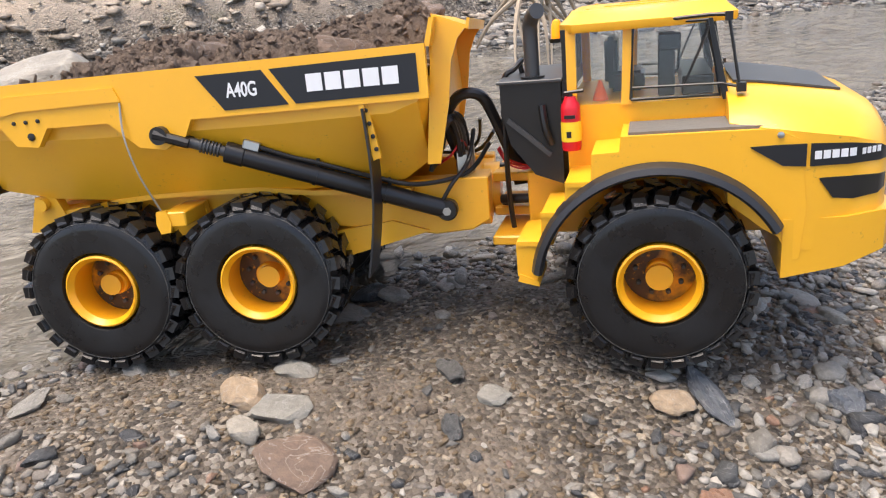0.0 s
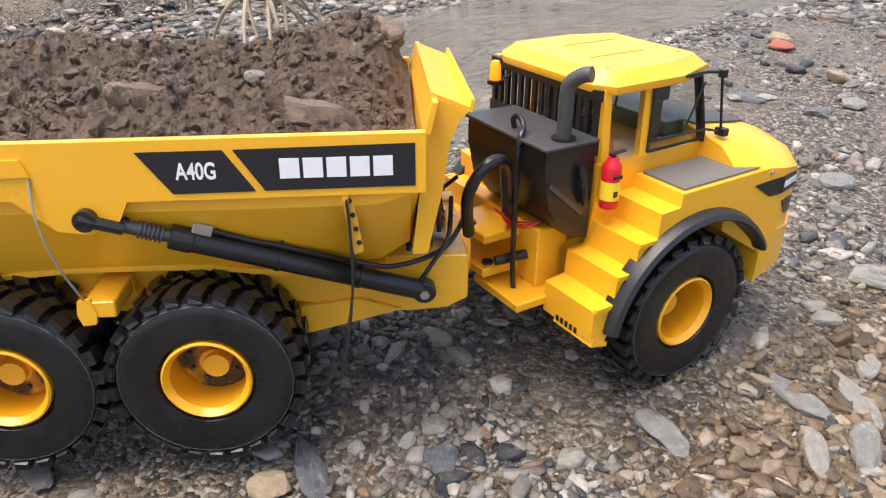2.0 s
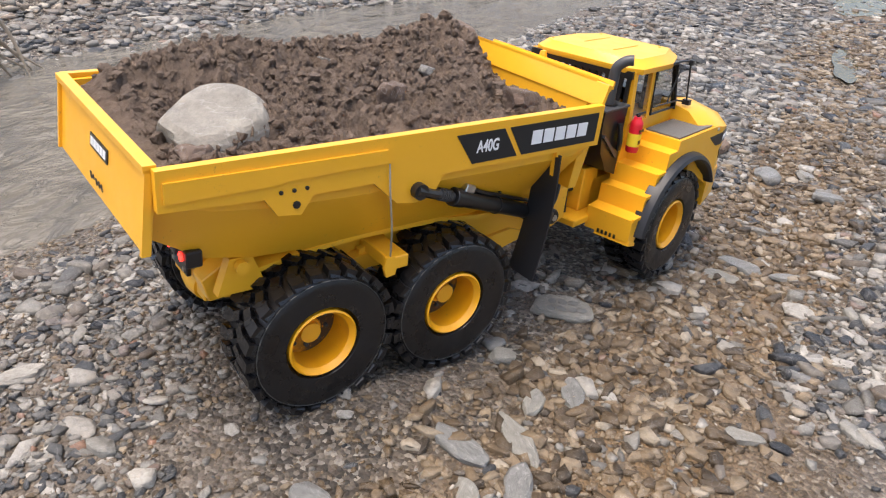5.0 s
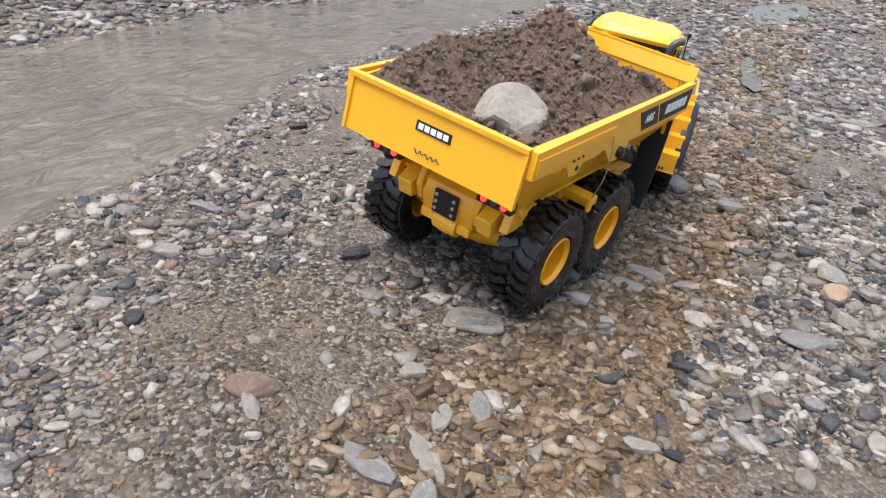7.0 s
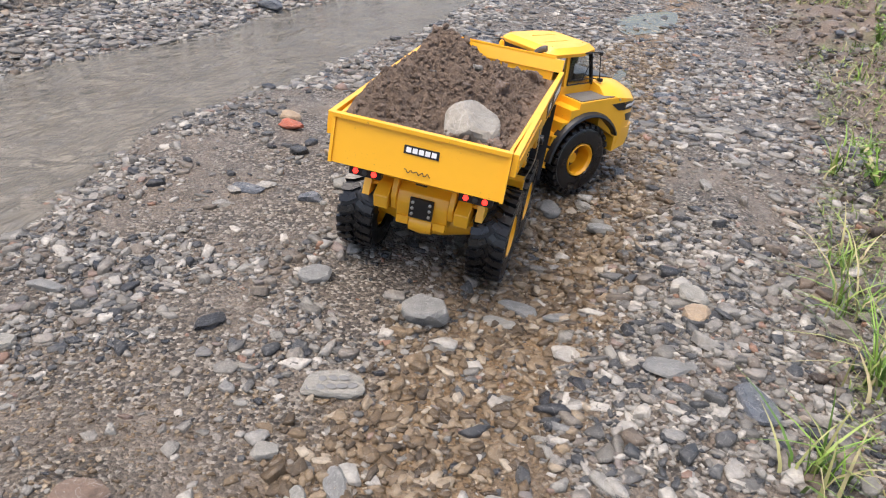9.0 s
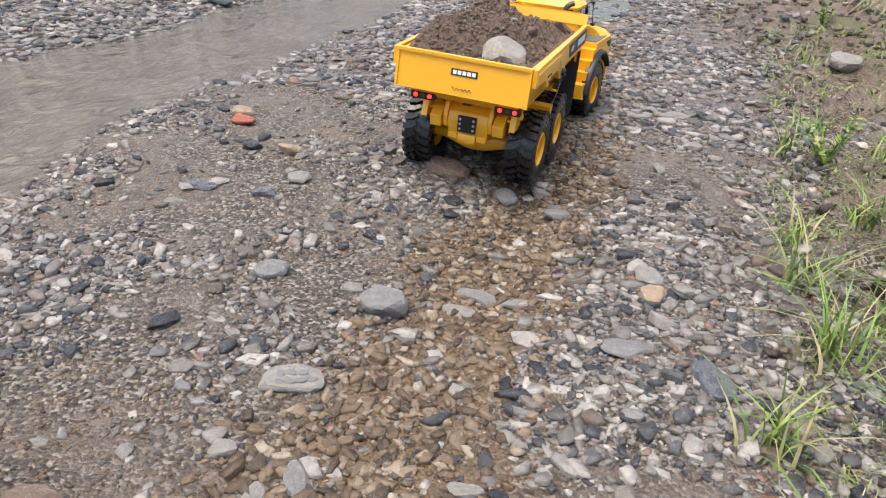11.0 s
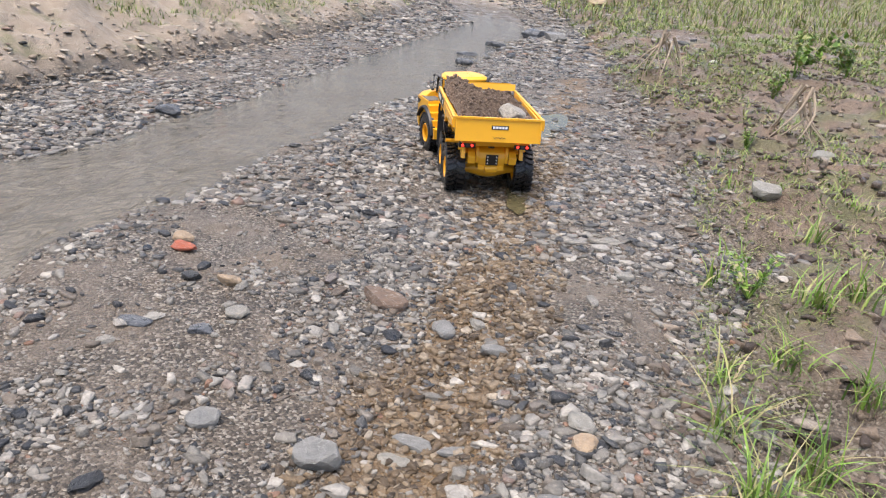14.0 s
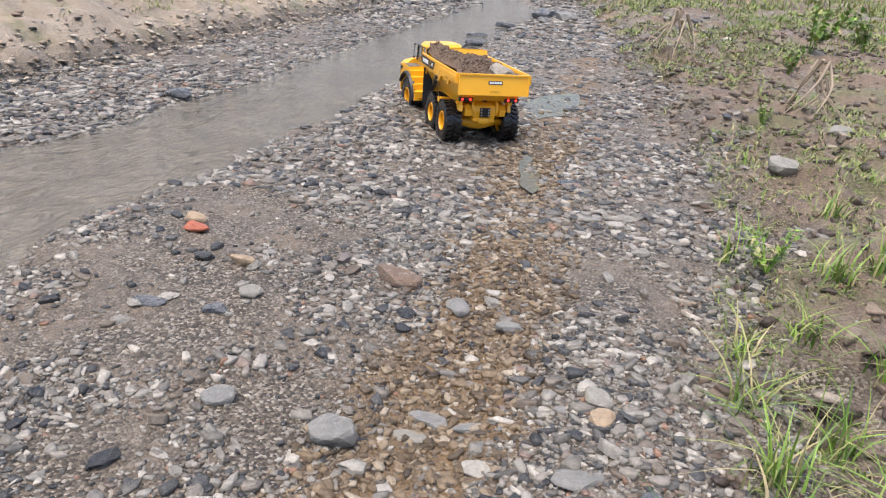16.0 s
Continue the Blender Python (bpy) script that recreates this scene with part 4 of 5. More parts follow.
    loft(bm, [[(x, -w, zt + 0.0006), (x, -w, zt + 0.0022), (x, w, zt + 0.0022), (x, w, zt + 0.0006)] for x, w, zt in ((0.184, 0.054, 0.1958), (0.200, 0.0580, 0.1950), (0.226, 0.0570, 0.1910), (0.256, 0.048, 0.1848))])
    part("bonnet_panel", bm, DARKGREY, unit, "glossy dark bonnet top panel")
    bm = bmesh.new()
    loft(bm, [[(x, -hw, zb), (x, -hw, zt), (x, hw, zt), (x, hw, zb)] for x, hw, zb, zt in ((0.212, 0.1190, 0.070, 0.112), (0.252, 0.1130, 0.077, 0.112), (0.279, 0.0970, 0.084, 0.112), (0.2885, 0.0780, 0.087, 0.110))])
    soften(bm, 0.0015, 2)
    part("bumper", bm, YELLOW, unit, "yellow front bumper")

    def side_band(name, stations, out, mat, s, label=""):
        bm = bmesh.new()
        rings = []
        for x, z0, z1 in stations:
            y = max(nose_side(x), 0.1182 if x < 0.2245 else 0.0)
            rings.append([(x, s * (y - 0.001), z0), (x, s * (y - 0.001), z1), (x, s * (y + out), z1), (x, s * (y + out), z0)])
        loft(bm, rings)
        return part(name, bm, mat, unit, label)

    for s in (-1, 1):
        side_band("side_decal", ((0.190, 0.1615, 0.1622), (0.210, 0.1490, 0.1630), (0.2240, 0.1482, 0.1630)), 0.0008, DECAL, s, "black vinyl arrow")
        side_band("side_decal", ((0.2265, 0.1480, 0.1630), (0.252, 0.1475, 0.1612), (0.272, 0.1465, 0.1570), (0.2795, 0.1450, 0.1520)), 0.0010, DECAL, s, "black vinyl stripe with white marks")
        for k in range(5):
            x0 = 0.2290 + 0.0054 * k
            side_band("mark", ((x0, 0.1525, 0.1578), (x0 + 0.0043, 0.1525, 0.1578)), 0.0016, WHITE, s)
        for k in range(4):
            x0 = 0.2590 + 0.0034 * k
            side_band("mark", ((x0, 0.1525, 0.1565), (x0 + 0.0024, 0.1525, 0.1565)), 0.0016, WHITE, s)
        side_band("side_vent", ((0.2330, 0.1385, 0.1395), (0.2420, 0.1255, 0.1395), (0.255, 0.1235, 0.1390), (0.272, 0.1240, 0.1370), (0.2790, 0.1250, 0.1350)), 0.0010, BLACK, s)
        bm = bmesh.new()
        bolt(bm, 0.208, s * 0.1186, 0.1695, 0.0022, 0.001)
        part("catch", bm, STEEL, unit)
    bm = bmesh.new()
    for k in range(6):
        box(bm, 0.2822, 0, 0.118 + 0.007 * k, 0.002, 0.13, 0.0032)
    part("front_grille", bm, BLACK, unit)
    # cab: lower shell, pillars, roof, panes
    bm = bmesh.new()
    rings = []
    for z, x0, x1, hw in ((0.128, 0.066, 0.176, 0.066), (0.160, 0.066, 0.180, 0.070), (0.188, 0.066, 0.182, 0.071)):
        rings.append([(x0, -hw, z), (x1, -hw * 0.96, z), (x1, hw * 0.96, z), (x0, hw, z)])
    loft(bm, rings)
    soften(bm, 0.0014, 1)
    part("cab_shell", bm, YELLOW, unit, "yellow cab shell")
    for s in (-1, 1):
        for x0, x1, w, mat, nm in ((0.067, 0.067, 0.007, YELLOW, "rear_pillar"), (0.106, 0.108, 0.008, YELLOW, "middle_pillar"), (0.176, 0.164, 0.0045, BLACK, "front_pillar")):
            bm = bmesh.new()
            loft(bm, [[(x - w / 2, s * (hw - 0.006), z), (x + w / 2, s * (hw - 0.006), z), (x + w / 2, s * hw, z), (x - w / 2, s * hw, z)] for x, hw, z in ((x0 + w / 2, 0.0715, 0.187), (x1 + w / 2, 0.068, 0.243))])
            soften(bm, 0.0008, 1)
            part(nm, bm, mat, unit)
        # door frame bars
        bm = bmesh.new()
        tube(bm, [(0.113, s * 0.0725, 0.1905), (0.174, s * 0.0715, 0.1905), (0.165, s * 0.0690, 0.2420), (0.115, s * 0.0690, 0.2420), (0.113, s * 0.0725, 0.1905)], 0.0014, 6, False)
        tube(bm, [(0.114, s * 0.0735, 0.1990), (0.176, s * 0.0735, 0.1985)], 0.0010, 6, False)
        tube(bm, [(0.150, s * 0.0725, 0.1995), (0.166, s * 0.0735, 0.2380)], 0.0009, 6, False)
        part("door_frame", bm, BLACK, unit)
        for x0, x1, t0, t1 in ((0.074, 0.106, 0.074, 0.108), (0.115, 0.174, 0.116, 0.163)):
            bm = bmesh.new()
            loft(bm, [[(x0, s * 0.0695, 0.188), (x1, s * 0.0695, 0.188), (x1, s * 0.0703, 0.188), (x0, s * 0.0703, 0.188)], [(t0, s * 0.0660, 0.242), (t1, s * 0.0660, 0.242), (t1, s * 0.0668, 0.242), (t0, s * 0.0668, 0.242)]])
            part("side_window", bm, PANE, unit).visible_shadow = False
        bm = bmesh.new()
        tube(bm, [(0.080, s * 0.070, 0.2425), (0.166, s * 0.0735, 0.2455), (0.178, s * 0.0780, 0.2450)], 0.0013, 8, False)
        tube(bm, [(0.178, s * 0.0780, 0.2450), (0.186, s * 0.0800, 0.1960)], 0.0011, 8, False)
        box(bm, 0.178, s * 0.079, 0.244, 0.005, 0.005, 0.006)
        box(bm, 0.187, s * 0.080, 0.1965, 0.006, 0.009, 0.006)
        tube(bm, [(0.187, s * 0.080, 0.1965), (0.176, s * 0.072, 0.198)], 0.0012, 6, False)
        part("mirror_bar", bm, BLACK, unit)
    bm = bmesh.new()
    loft(bm, [[(0.181, -0.064, 0.189), (0.181, 0.064, 0.189), (0.1822, 0.064, 0.189), (0.1822, -0.064, 0.189)], [(0.168, -0.062, 0.242), (0.168, 0.062, 0.242), (0.1692, 0.062, 0.242), (0.1692, -0.062, 0.242)]])
    part("windscreen", bm, PANE, unit).visible_shadow = False
    # rear grille of the cab
    bm = bmesh.new()
    box(bm, 0.0650, 0, 0.2385, 0.004, 0.134, 0.008)
    box(bm, 0.0650, 0, 0.2000, 0.004, 0.134, 0.012)
    for k in range(15):
        box(bm, 0.0650, -0.0630 + 0.0090 * k, 0.2200, 0.003, 0.0042, 0.034)
    part("rear_grille", bm, BLACK, unit, "black slatted rear guard")
    bm = bmesh.new()
    outline = [(0.0620, 0.050), (0.0620, -0.058), (0.0720, -0.0745), (0.1400, -0.0745), (0.1860, -0.0560), (0.1860, 0.0500), (0.1400, 0.0650), (0.0720, 0.0650)]
    rings = []
    for z, k in ((0.2400, 0.985), (0.2420, 1.0), (0.2460, 1.0), (0.2515, 0.90), (0.2545, 0.86)):
        rings.append([(0.122 + (x - 0.122) * k, y * k, z) for x, y in outline])
    loft(bm, rings)
    soften(bm, 0.0016, 2)
    roof = part("roof", bm, YELLOW, unit, "pale yellow cab roof", 40)
    for y, x in ((-0.022, 0.120), (0.022, 0.130)):
        bm = bmesh.new()
        box(bm, x, y, 0.2547, 0.055, 0.0012, 0.0008)
        part("roof_seam", bm, YELLOW_RIM, roof)
    for x, y in ((0.082, -0.052), (0.168, -0.04), (0.082, 0.052), (0.168, 0.04)):
        bm = bmesh.new()
        bolt(bm, x, y, 0.2545, 0.0016, 0.0008, "z")
        part("roof_bolt", bm, YELLOW_RIM, roof)
    # inside the cab
    bm = bmesh.new()
    box(bm, 0.108, 0.010, 0.196, 0.028, 0.044, 0.016)
    box(bm, 0.096, 0.010, 0.212, 0.010, 0.040, 0.038)
    soften(bm, 0.003, 2)
    part("seat", bm, BLACK, unit)
    bm = bmesh.new()
    box(bm, 0.160, 0, 0.196, 0.022, 0.11, 0.014)
    box(bm, 0.138, -0.050, 0.212, 0.012, 0.008, 0.046)
    box(bm, 0.140, -0.051, 0.228, 0.016, 0.010, 0.012)
    soften(bm, 0.001, 1)
    part("dashboard", bm, BLACK, unit)
    bm = bmesh.new()
    ring = [(0.146 + 0.006 * math.cos(a) * 0.5, 0.010 + 0.014 * math.cos(a), 0.211 + 0.012 * math.sin(a)) for a in np.linspace(0, 2 * math.pi, 13)]
    tube(bm, ring, 0.0013, 6, False)
    part("steering_wheel", bm, BLACK, unit)
    bm = bmesh.new()
    lathe(bm, [(0.0062, -0.0065), (0.0012, 0.0085)], 12, pose(0.090, -0.052, 0.195, 90))
    part("traffic_cone", bm, CONE, unit)
    # tank behind the cab with the exhaust
    bm = bmesh.new()
    prism(bm, [(0.062, 0.128), (0.062, 0.206), (0.016, 0.206), (0.016, 0.186), (0.022, 0.160), (0.040, 0.136)], -0.0690, 0.0300)
    soften(bm, 0.0012, 1)
    part("tank", bm, BLACK, unit, "glossy black tank behind the cab")
    bm = bmesh.new()
    box(bm, 0.0385, -0.0195, 0.2075, 0.050, 0.104, 0.0026)
    soften(bm, 0.0006, 1)
    part("tank_lid", bm, DARKGREY, unit, "dusty dark grey lid")
    bm = bmesh.new()
    prism(bm, [(0.020, 0.178), (0.052, 0.150), (0.054, 0.153), (0.022, 0.181)], -0.0715, -0.0690)
    part("tank_rail", bm, DARKGREY, unit)
    bm = bmesh.new()
    tube(bm, [(0.040, -0.058, 0.206), (0.040, -0.058, 0.225), (0.040, -0.058, 0.242), (0.041, -0.060, 0.2505), (0.045, -0.067, 0.2565), (0.048, -0.073, 0.2580)], 0.0056, 16)
    pipe = part("exhaust_pipe", bm, DARKGREY, unit, "dark grey curved exhaust stack")
    bm = bmesh.new()
    lathe(bm, [(0.0058, -0.001), (0.0092, -0.001), (0.0092, 0.001), (0.0058, 0.001)], 20, pose(0.040, -0.058, 0.2095, 90))
    part("collar", bm, BLACK, unit)
    bm = bmesh.new()
    tube(bm, [(0.026, -0.018, 0.208), (0.024, -0.018, 0.216), (0.026, -0.022, 0.219), (0.022, -0.034, 0.214), (0.014, -0.040, 0.206), (0.0125, -0.041, 0.170), (0.013, -0.041, 0.110), (0.016, -0.041, 0.076)], 0.0022, 8)
    part("hose", bm, BLACK, unit)
    bm = bmesh.new()
    tube(bm, [(-0.026, -0.036, 0.140), (-0.034, -0.046, 0.176), (-0.022, -0.050, 0.197), (-0.004, -0.046, 0.196), (0.006, -0.038, 0.172), (0.016, -0.028, 0.142), (0.030, -0.016, 0.132)], 0.0046, 10)
    part("thick_hose", bm, BLACK, unit)
    bm = bmesh.new()
    for k in range(3):
        tube(bm, [(0.004, -0.034 + 0.004 * k, 0.150), (0.012, -0.036, 0.138 + 0.002 * k), (0.026, -0.040 + 0.006 * k, 0.134), (0.036, -0.044, 0.138)], 0.0009, 6)
    part("cable", bm, REDWIRE, unit)
    bm = bmesh.new()
    tube(bm, [(0.048, -0.072, 0.190), (0.050, -0.074, 0.172), (0.054, -0.072, 0.160)], 0.0030, 8)
    part("hose", bm, BLACK, unit)
    # beacon
    bm = bmesh.new()
    lathe(bm, [(0.0002, 0.010), (0.003, 0.009), (0.0044, 0.005), (0.0048, -0.006), (0.0002, -0.006)], 16, pose(0.048, 0.040, 0.236, 90))
    lamp = part("beacon", bm, AMBER, unit, "amber rotating beacon")
    bm = bmesh.new()
    lathe(bm, [(0.0002, -0.0062), (0.0070, -0.0062), (0.0066, -0.0095), (0.0002, -0.0095)], 16, pose(0.048, 0.040, 0.236, 90))
    tube(bm, [(0.050, 0.040, 0.228), (0.064, 0.040, 0.232)], 0.0014, 6, False)
    part("beacon_foot", bm, BLACK, unit)
    # fire extinguisher
    ex = Vector((0.0700, -0.0800, 0.0))
    bm = bmesh.new()
    lathe(bm, [(0.0002, 0.157), (0.0066, 0.157), (0.0072, 0.159), (0.0072, 0.188), (0.0066, 0.191), (0.0048, 0.1935), (0.0040, 0.1965), (0.0002, 0.1965)], 24, Matrix.Translation(ex) @ Matrix(((1, 0, 0, 0), (0, 0, -1, 0), (0, 1, 0, 0), (0, 0, 0, 1))))
    bottle = part("fire_extinguisher", bm, RED, unit, "red extinguisher with yellow label")
    bm = bmesh.new()
    lathe(bm, [(0.0073, 0.164), (0.0075, 0.164), (0.0075, 0.1785), (0.0073, 0.1785)], 24, Matrix.Translation(ex) @ Matrix(((1, 0, 0, 0), (0, 0, -1, 0), (0, 1, 0, 0), (0, 0, 0, 1))))
    part("extinguisher_label", bm, LABEL, unit, "yellow label")
    bm = bmesh.new()
    box(bm, ex.x, ex.y - 0.0072, 0.1825, 0.008, 0.0012, 0.0025)
    box(bm, ex.x - 0.001, ex.y - 0.0074, 0.1695, 0.0035, 0.0008, 0.0045)
    tube(bm, [(ex.x - 0.004, ex.y, 0.199), (ex.x + 0.010, ex.y - 0.002, 0.2005)], 0.0014, 6, False)
    tube(bm, [(ex.x, ex.y, 0.195), (ex.x, ex.y, 0.199)], 0.0020, 8, False)
    part("extinguisher_valve", bm, BLACK, unit)
    return unit


build_body()
build_chassis()
build_hoists()
tractor = build_tractor()
tractor.matrix_basis = pose(HINGE, 0, 0)
WHEELS = []
for wx in (0.066, -0.067):
    for ws in (-1, 1):
        WHEELS.append((make_wheel(truck, wx, ws * 0.0945, R_TYRE, ws), None, (wx, ws * 0.0945, R_TYRE)))
for ws in (-1, 1):
    WHEELS.append((make_wheel(truck, HINGE + 0.1325, ws * 0.0950, 0.0640, ws), "front", (0.1325, ws * 0.0950, 0.0640)))


# ---- the load ----
def heap(x, y):
    """The height of the soil over the body."""
    right = max(0.0, min(1.0, (0.110 + y) / 0.06))
    left = max(0.0, min(1.0, (0.112 - y) / 0.018))
    ends = max(0.0, min(1.0, (x + 0.187) / (0.13 if y < 0.0 else max(0.05, 0.13 - y)))) * max(0.0, min(1.0, (0.219 - x) / 0.03))
    edge = min(right, left) * ends
    ramp_up = max(0.0, min(1.0, (x + 0.16) / 0.30))
    z = 0.222 + 0.014 * right ** 0.7 * left * ends ** 0.7
    z += left * ends * (0.003 + 0.007 * ramp_up) * math.exp(-((y - 0.060) / 0.050) ** 2)
    z += 0.007 * ends * math.exp(-((x - 0.03) / 0.10) ** 2 - ((y + 0.01) / 0.06) ** 2)
    z += 0.015 * math.exp(-((x - 0.180) / 0.05) ** 2 - ((y - 0.075) / 0.035) ** 2)
    z -= 0.014 * math.exp(-((x - 0.200) / 0.03) ** 2 - ((y + 0.010) / 0.06) ** 2)
    z += 0.012 * max(0.0, min(1.0, (y - 0.02) / 0.06)) * max(0.0, min(1.0, (x + 0.187) / 0.05)) * max(0.0, min(1.0, (0.222 - x) / 0.03))
    n = noise.noise(Vector((x * 24, y * 24, 1.7))) * 0.013 + (0.3 - abs(noise.noise(Vector((x * 60, y * 60, 5.1))))) * 0.019 + (0.3 - abs(noise.noise(Vector((x * 140, y * 140, 9.3))))) * 0.0085 + noise.noise(Vector((x * 320, y * 320, 2.3))) * 0.0022
    return z + n * max(0.15, min(1, edge * 2))


def build_load():
    nx, ny = 270, 150
    verts, faces = [], []
    for i in range(nx):
        for j in range(ny):
            x, y = -0.184 + 0.398 * i / (nx - 1), -0.1085 + 0.217 * j / (ny - 1)
            verts.append((x, y * (1 - 0.02 * (i < 108)), heap(x, y)))
    for i in range(nx - 1):
        for j in range(ny - 1):
            a = i * ny + j
            faces.append((a, a + ny, a + ny + 1, a + 1))
    rnd = random.Random(5)
    # crumbs and clods over the heap
    bm = bmesh.new()
    bmesh.ops.create_icosphere(bm, subdivisions=1, radius=1)
    bm.verts.index_update()
    crumb = [v.co.copy() for v in bm.verts]
    crumb_faces = [[v.index for v in f.verts] for f in bm.faces]
    bm.free()
    for k in range(4200):
        x, y = rnd.uniform(-0.17, 0.205), rnd.uniform(-0.095, 0.095)
        r = 0.0006 + 0.0050 * rnd.random() ** 4.5
        z = heap(x, y) + r * 0.4
        base = len(verts)
        spin = Euler((rnd.random() * 3, rnd.random() * 3, rnd.random() * 3)).to_matrix()
        for p in crumb:
            q = spin @ (p * r * rnd.uniform(0.5, 1.3))
            verts.append((x + q.x, y + q.y, z + q.z))
        faces.extend((base + i, base + j, base + k) for i, j, k in crumb_faces)
    me = bpy.data.meshes.new("soil_load")
    me.from_pydata(verts, [], faces)
    me.materials.append(SOIL)
    return tagged(new("soil_load", me), "heap of dark brown crumbly soil in the tipping body", "soil", kind="stuff")


PALE = single_stone("pale_sandstone", (0.31, 0.285, 0.24))
CLOD = single_stone("earth_clod", (0.17, 0.12, 0.09), 0.9)
load = build_load()
CARGO = [(load, Matrix())]


def cargo_stone(label, x, y, z, sx, sy, sz, rx, ry, rz, seed, mat, name="stone", rough=0.2, faces=8):
    me = stone_mesh(name, seed, rough, 1.0, 4, faces)
    me.materials.append(mat)
    ob = tagged(new(name, me), label, name.replace("_", " "))
    CARGO.append((ob, pose(x, y, z, rx, ry, rz) @ Matrix.Diagonal((sx, sy, sz, 1))))
    ob.scale = (sx, sy, sz)
    return ob


cargo_stone("large pale rounded boulder lying on the soil load", -0.124, -0.046, 0.226, 0.047, 0.038, 0.036, 10, -12, 12, 36, PALE, rough=0.08, faces=3)
cargo_stone("brown stone bedded in the soil load", 0.150, -0.078, 0.236, 0.030, 0.016, 0.017, 4, 8, 8, 12, CLOD)
cargo_stone("dark clod of earth against the head board", 0.192, 0.084, 0.262, 0.021, 0.020, 0.019, 20, 30, 10, 17, CLOD, "clod", 0.5)
cargo_stone("dark clod of earth on the soil load", 0.176, 0.058, 0.243, 0.022, 0.022, 0.018, 50, 10, 70, 19, CLOD, "clod", 0.5)
cargo_stone("brown stone on the soil load", 0.030, -0.050, 0.243, 0.022, 0.013, 0.018, 10, 20, 40, 23, CLOD)
cargo_stone("small grey stone on the soil load", 0.100, 0.000, 0.248, 0.010, 0.008, 0.006, 0, 12, 70, 41, STONE)
cargo_stone("small grey stone on the soil load", 0.020, 0.050, 0.249, 0.008, 0.007, 0.005, 0, 12, 20, 43, STONE)
cargo_stone("clod of earth on the soil load", -0.150, -0.080, 0.226, 0.018, 0.012, 0.012, 10, 0, 30, 47, CLOD, "clod", 0.5)


ground = build_ground()
water = build_water()


def pool(x, y, rx, ry, turn, lift, seed, label):
    bm = bmesh.new()
    z = land(x, y) + lift
    ring = []
    for k in range(40):
        a = 2 * math.pi * k / 40
        r = 1 + 0.35 * noise.noise(Vector((math.cos(a) * 1.4 + seed, math.sin(a) * 1.4, seed)))
        p = Matrix.Rotation(radians(turn), 2) @ Vector((rx * r * math.cos(a), ry * r * math.sin(a)))
        ring.append(bm.verts.new((x + p.x, y + p.y, z)))
    bm.faces.new(ring)
    return tagged(part("puddle", bm, POOL), label, "puddle", kind="structure")


pool(0.07, 3.33, 0.095, 0.27, -8, 0.004, 1.0, "still olive-brown puddle between the stones")
pool(0.115, 2.42, 0.045, 0.20, 4, 0.003, 2.0, "narrow puddle in the wheel track")

# ---- stones that stand out ----
SHAPES = [stone_mesh("stone", 100 + k, 0.25, 1.0, 3) for k in range(14)]
for me in SHAPES:
    me.materials.append(STONE)
LIGHT = single_stone("pale_grey_slate", (0.255, 0.245, 0.215), 0.6)
SLATE = single_stone("dark_slate", (0.10, 0.11, 0.125), 0.4)
MIDGREY = single_stone("grey_schist", (0.20, 0.20, 0.19), 0.55, (0.36, 0.35, 0.33))
TAN = single_stone("tan_sandstone", (0.36, 0.27, 0.18), 0.65)
BRICK = single_stone("red_brick", (0.40, 0.115, 0.065), 0.7, (0.48, 0.20, 0.13))
PRINT = plain("damp_print", (0.16, 0.16, 0.155), 0.4, relief=0.1)


def known_stone(label, x, y, sx, sy, sz, turn, seed, mat, tilt=0.0, sink=0.34, name="stone"):
    me = stone_mesh(name, seed, 0.16, 1.0, 3, 6)
    if len(label.split()) < 5:
        label += " bedded in river gravel"
    me.materials.append(mat)
    ob = tagged(new(name, me), label, name.replace("_", " "))
    return lay(ob, x, y, sx, sy, sz, turn, tilt, sink)


turtle = known_stone("flat pale oval stone with a damp tyre print", -0.010, 0.932, 0.038, 0.027, 0.010, 28, 201, LIGHT)
rnd = random.Random(77)
for k in range(9):
    bm = bmesh.new()
    lathe(bm, [(0.02, -0.01), (1.0, -0.01), (0.9, 0.01), (0.02, 0.01)], 7, pose(0, 0, 0, 90))
    ob = part("tyre_print", bm, PRINT, turtle)
    u, v = (k % 5 - 2) * 0.30 + 0.06 * (k // 5), (k // 5 - 0.5) * 0.55
    ob.matrix_basis = pose(u, v * (1 - 0.25 * abs(u)), 0.66 - 0.28 * (u * u + v * v)) @ Matrix.Diagonal((0.12, 0.20, 1.0, 1)) @ pose(0, 0, 0, 0, 0, 15 * k)
known_stone("rounded grey boulder beside the wheel track", 0.027, 1.125, 0.033, 0.027, 0.021, 20, 202, MIDGREY, 6, 0.2)
known_stone("flat-topped grey stone beside the wheel track", 0.124, 1.232, 0.030, 0.015, 0.011, -4, 203, MIDGREY)
known_stone("thin pale stone beside the wheel track", 0.108, 1.186, 0.026, 0.013, 0.007, 8, 204, LIGHT)
known_stone("thin pointed grey slate beside the wheel track", 0.190, 1.225, 0.030, 0.010, 0.006, 22, 205, MIDGREY)
known_stone("weathered red brick fragment near the water", -0.453, 1.612, 0.032, 0.013, 0.011, -4, 206, BRICK, 3, 0.1, "brick_fragment")
known_stone("brown stone leaning on a brick fragment", -0.478, 1.650, 0.026, 0.016, 0.014, 10, 207, TAN, 10, 0.1)
known_stone("pale tan blocky stone on the gravel", -0.300, 1.508, 0.022, 0.016, 0.013, 5, 208, TAN, 4, 0.15)
known_stone("long pale tapering stone", 0.046, 0.718, 0.034, 0.012, 0.009, -38, 209, LIGHT)
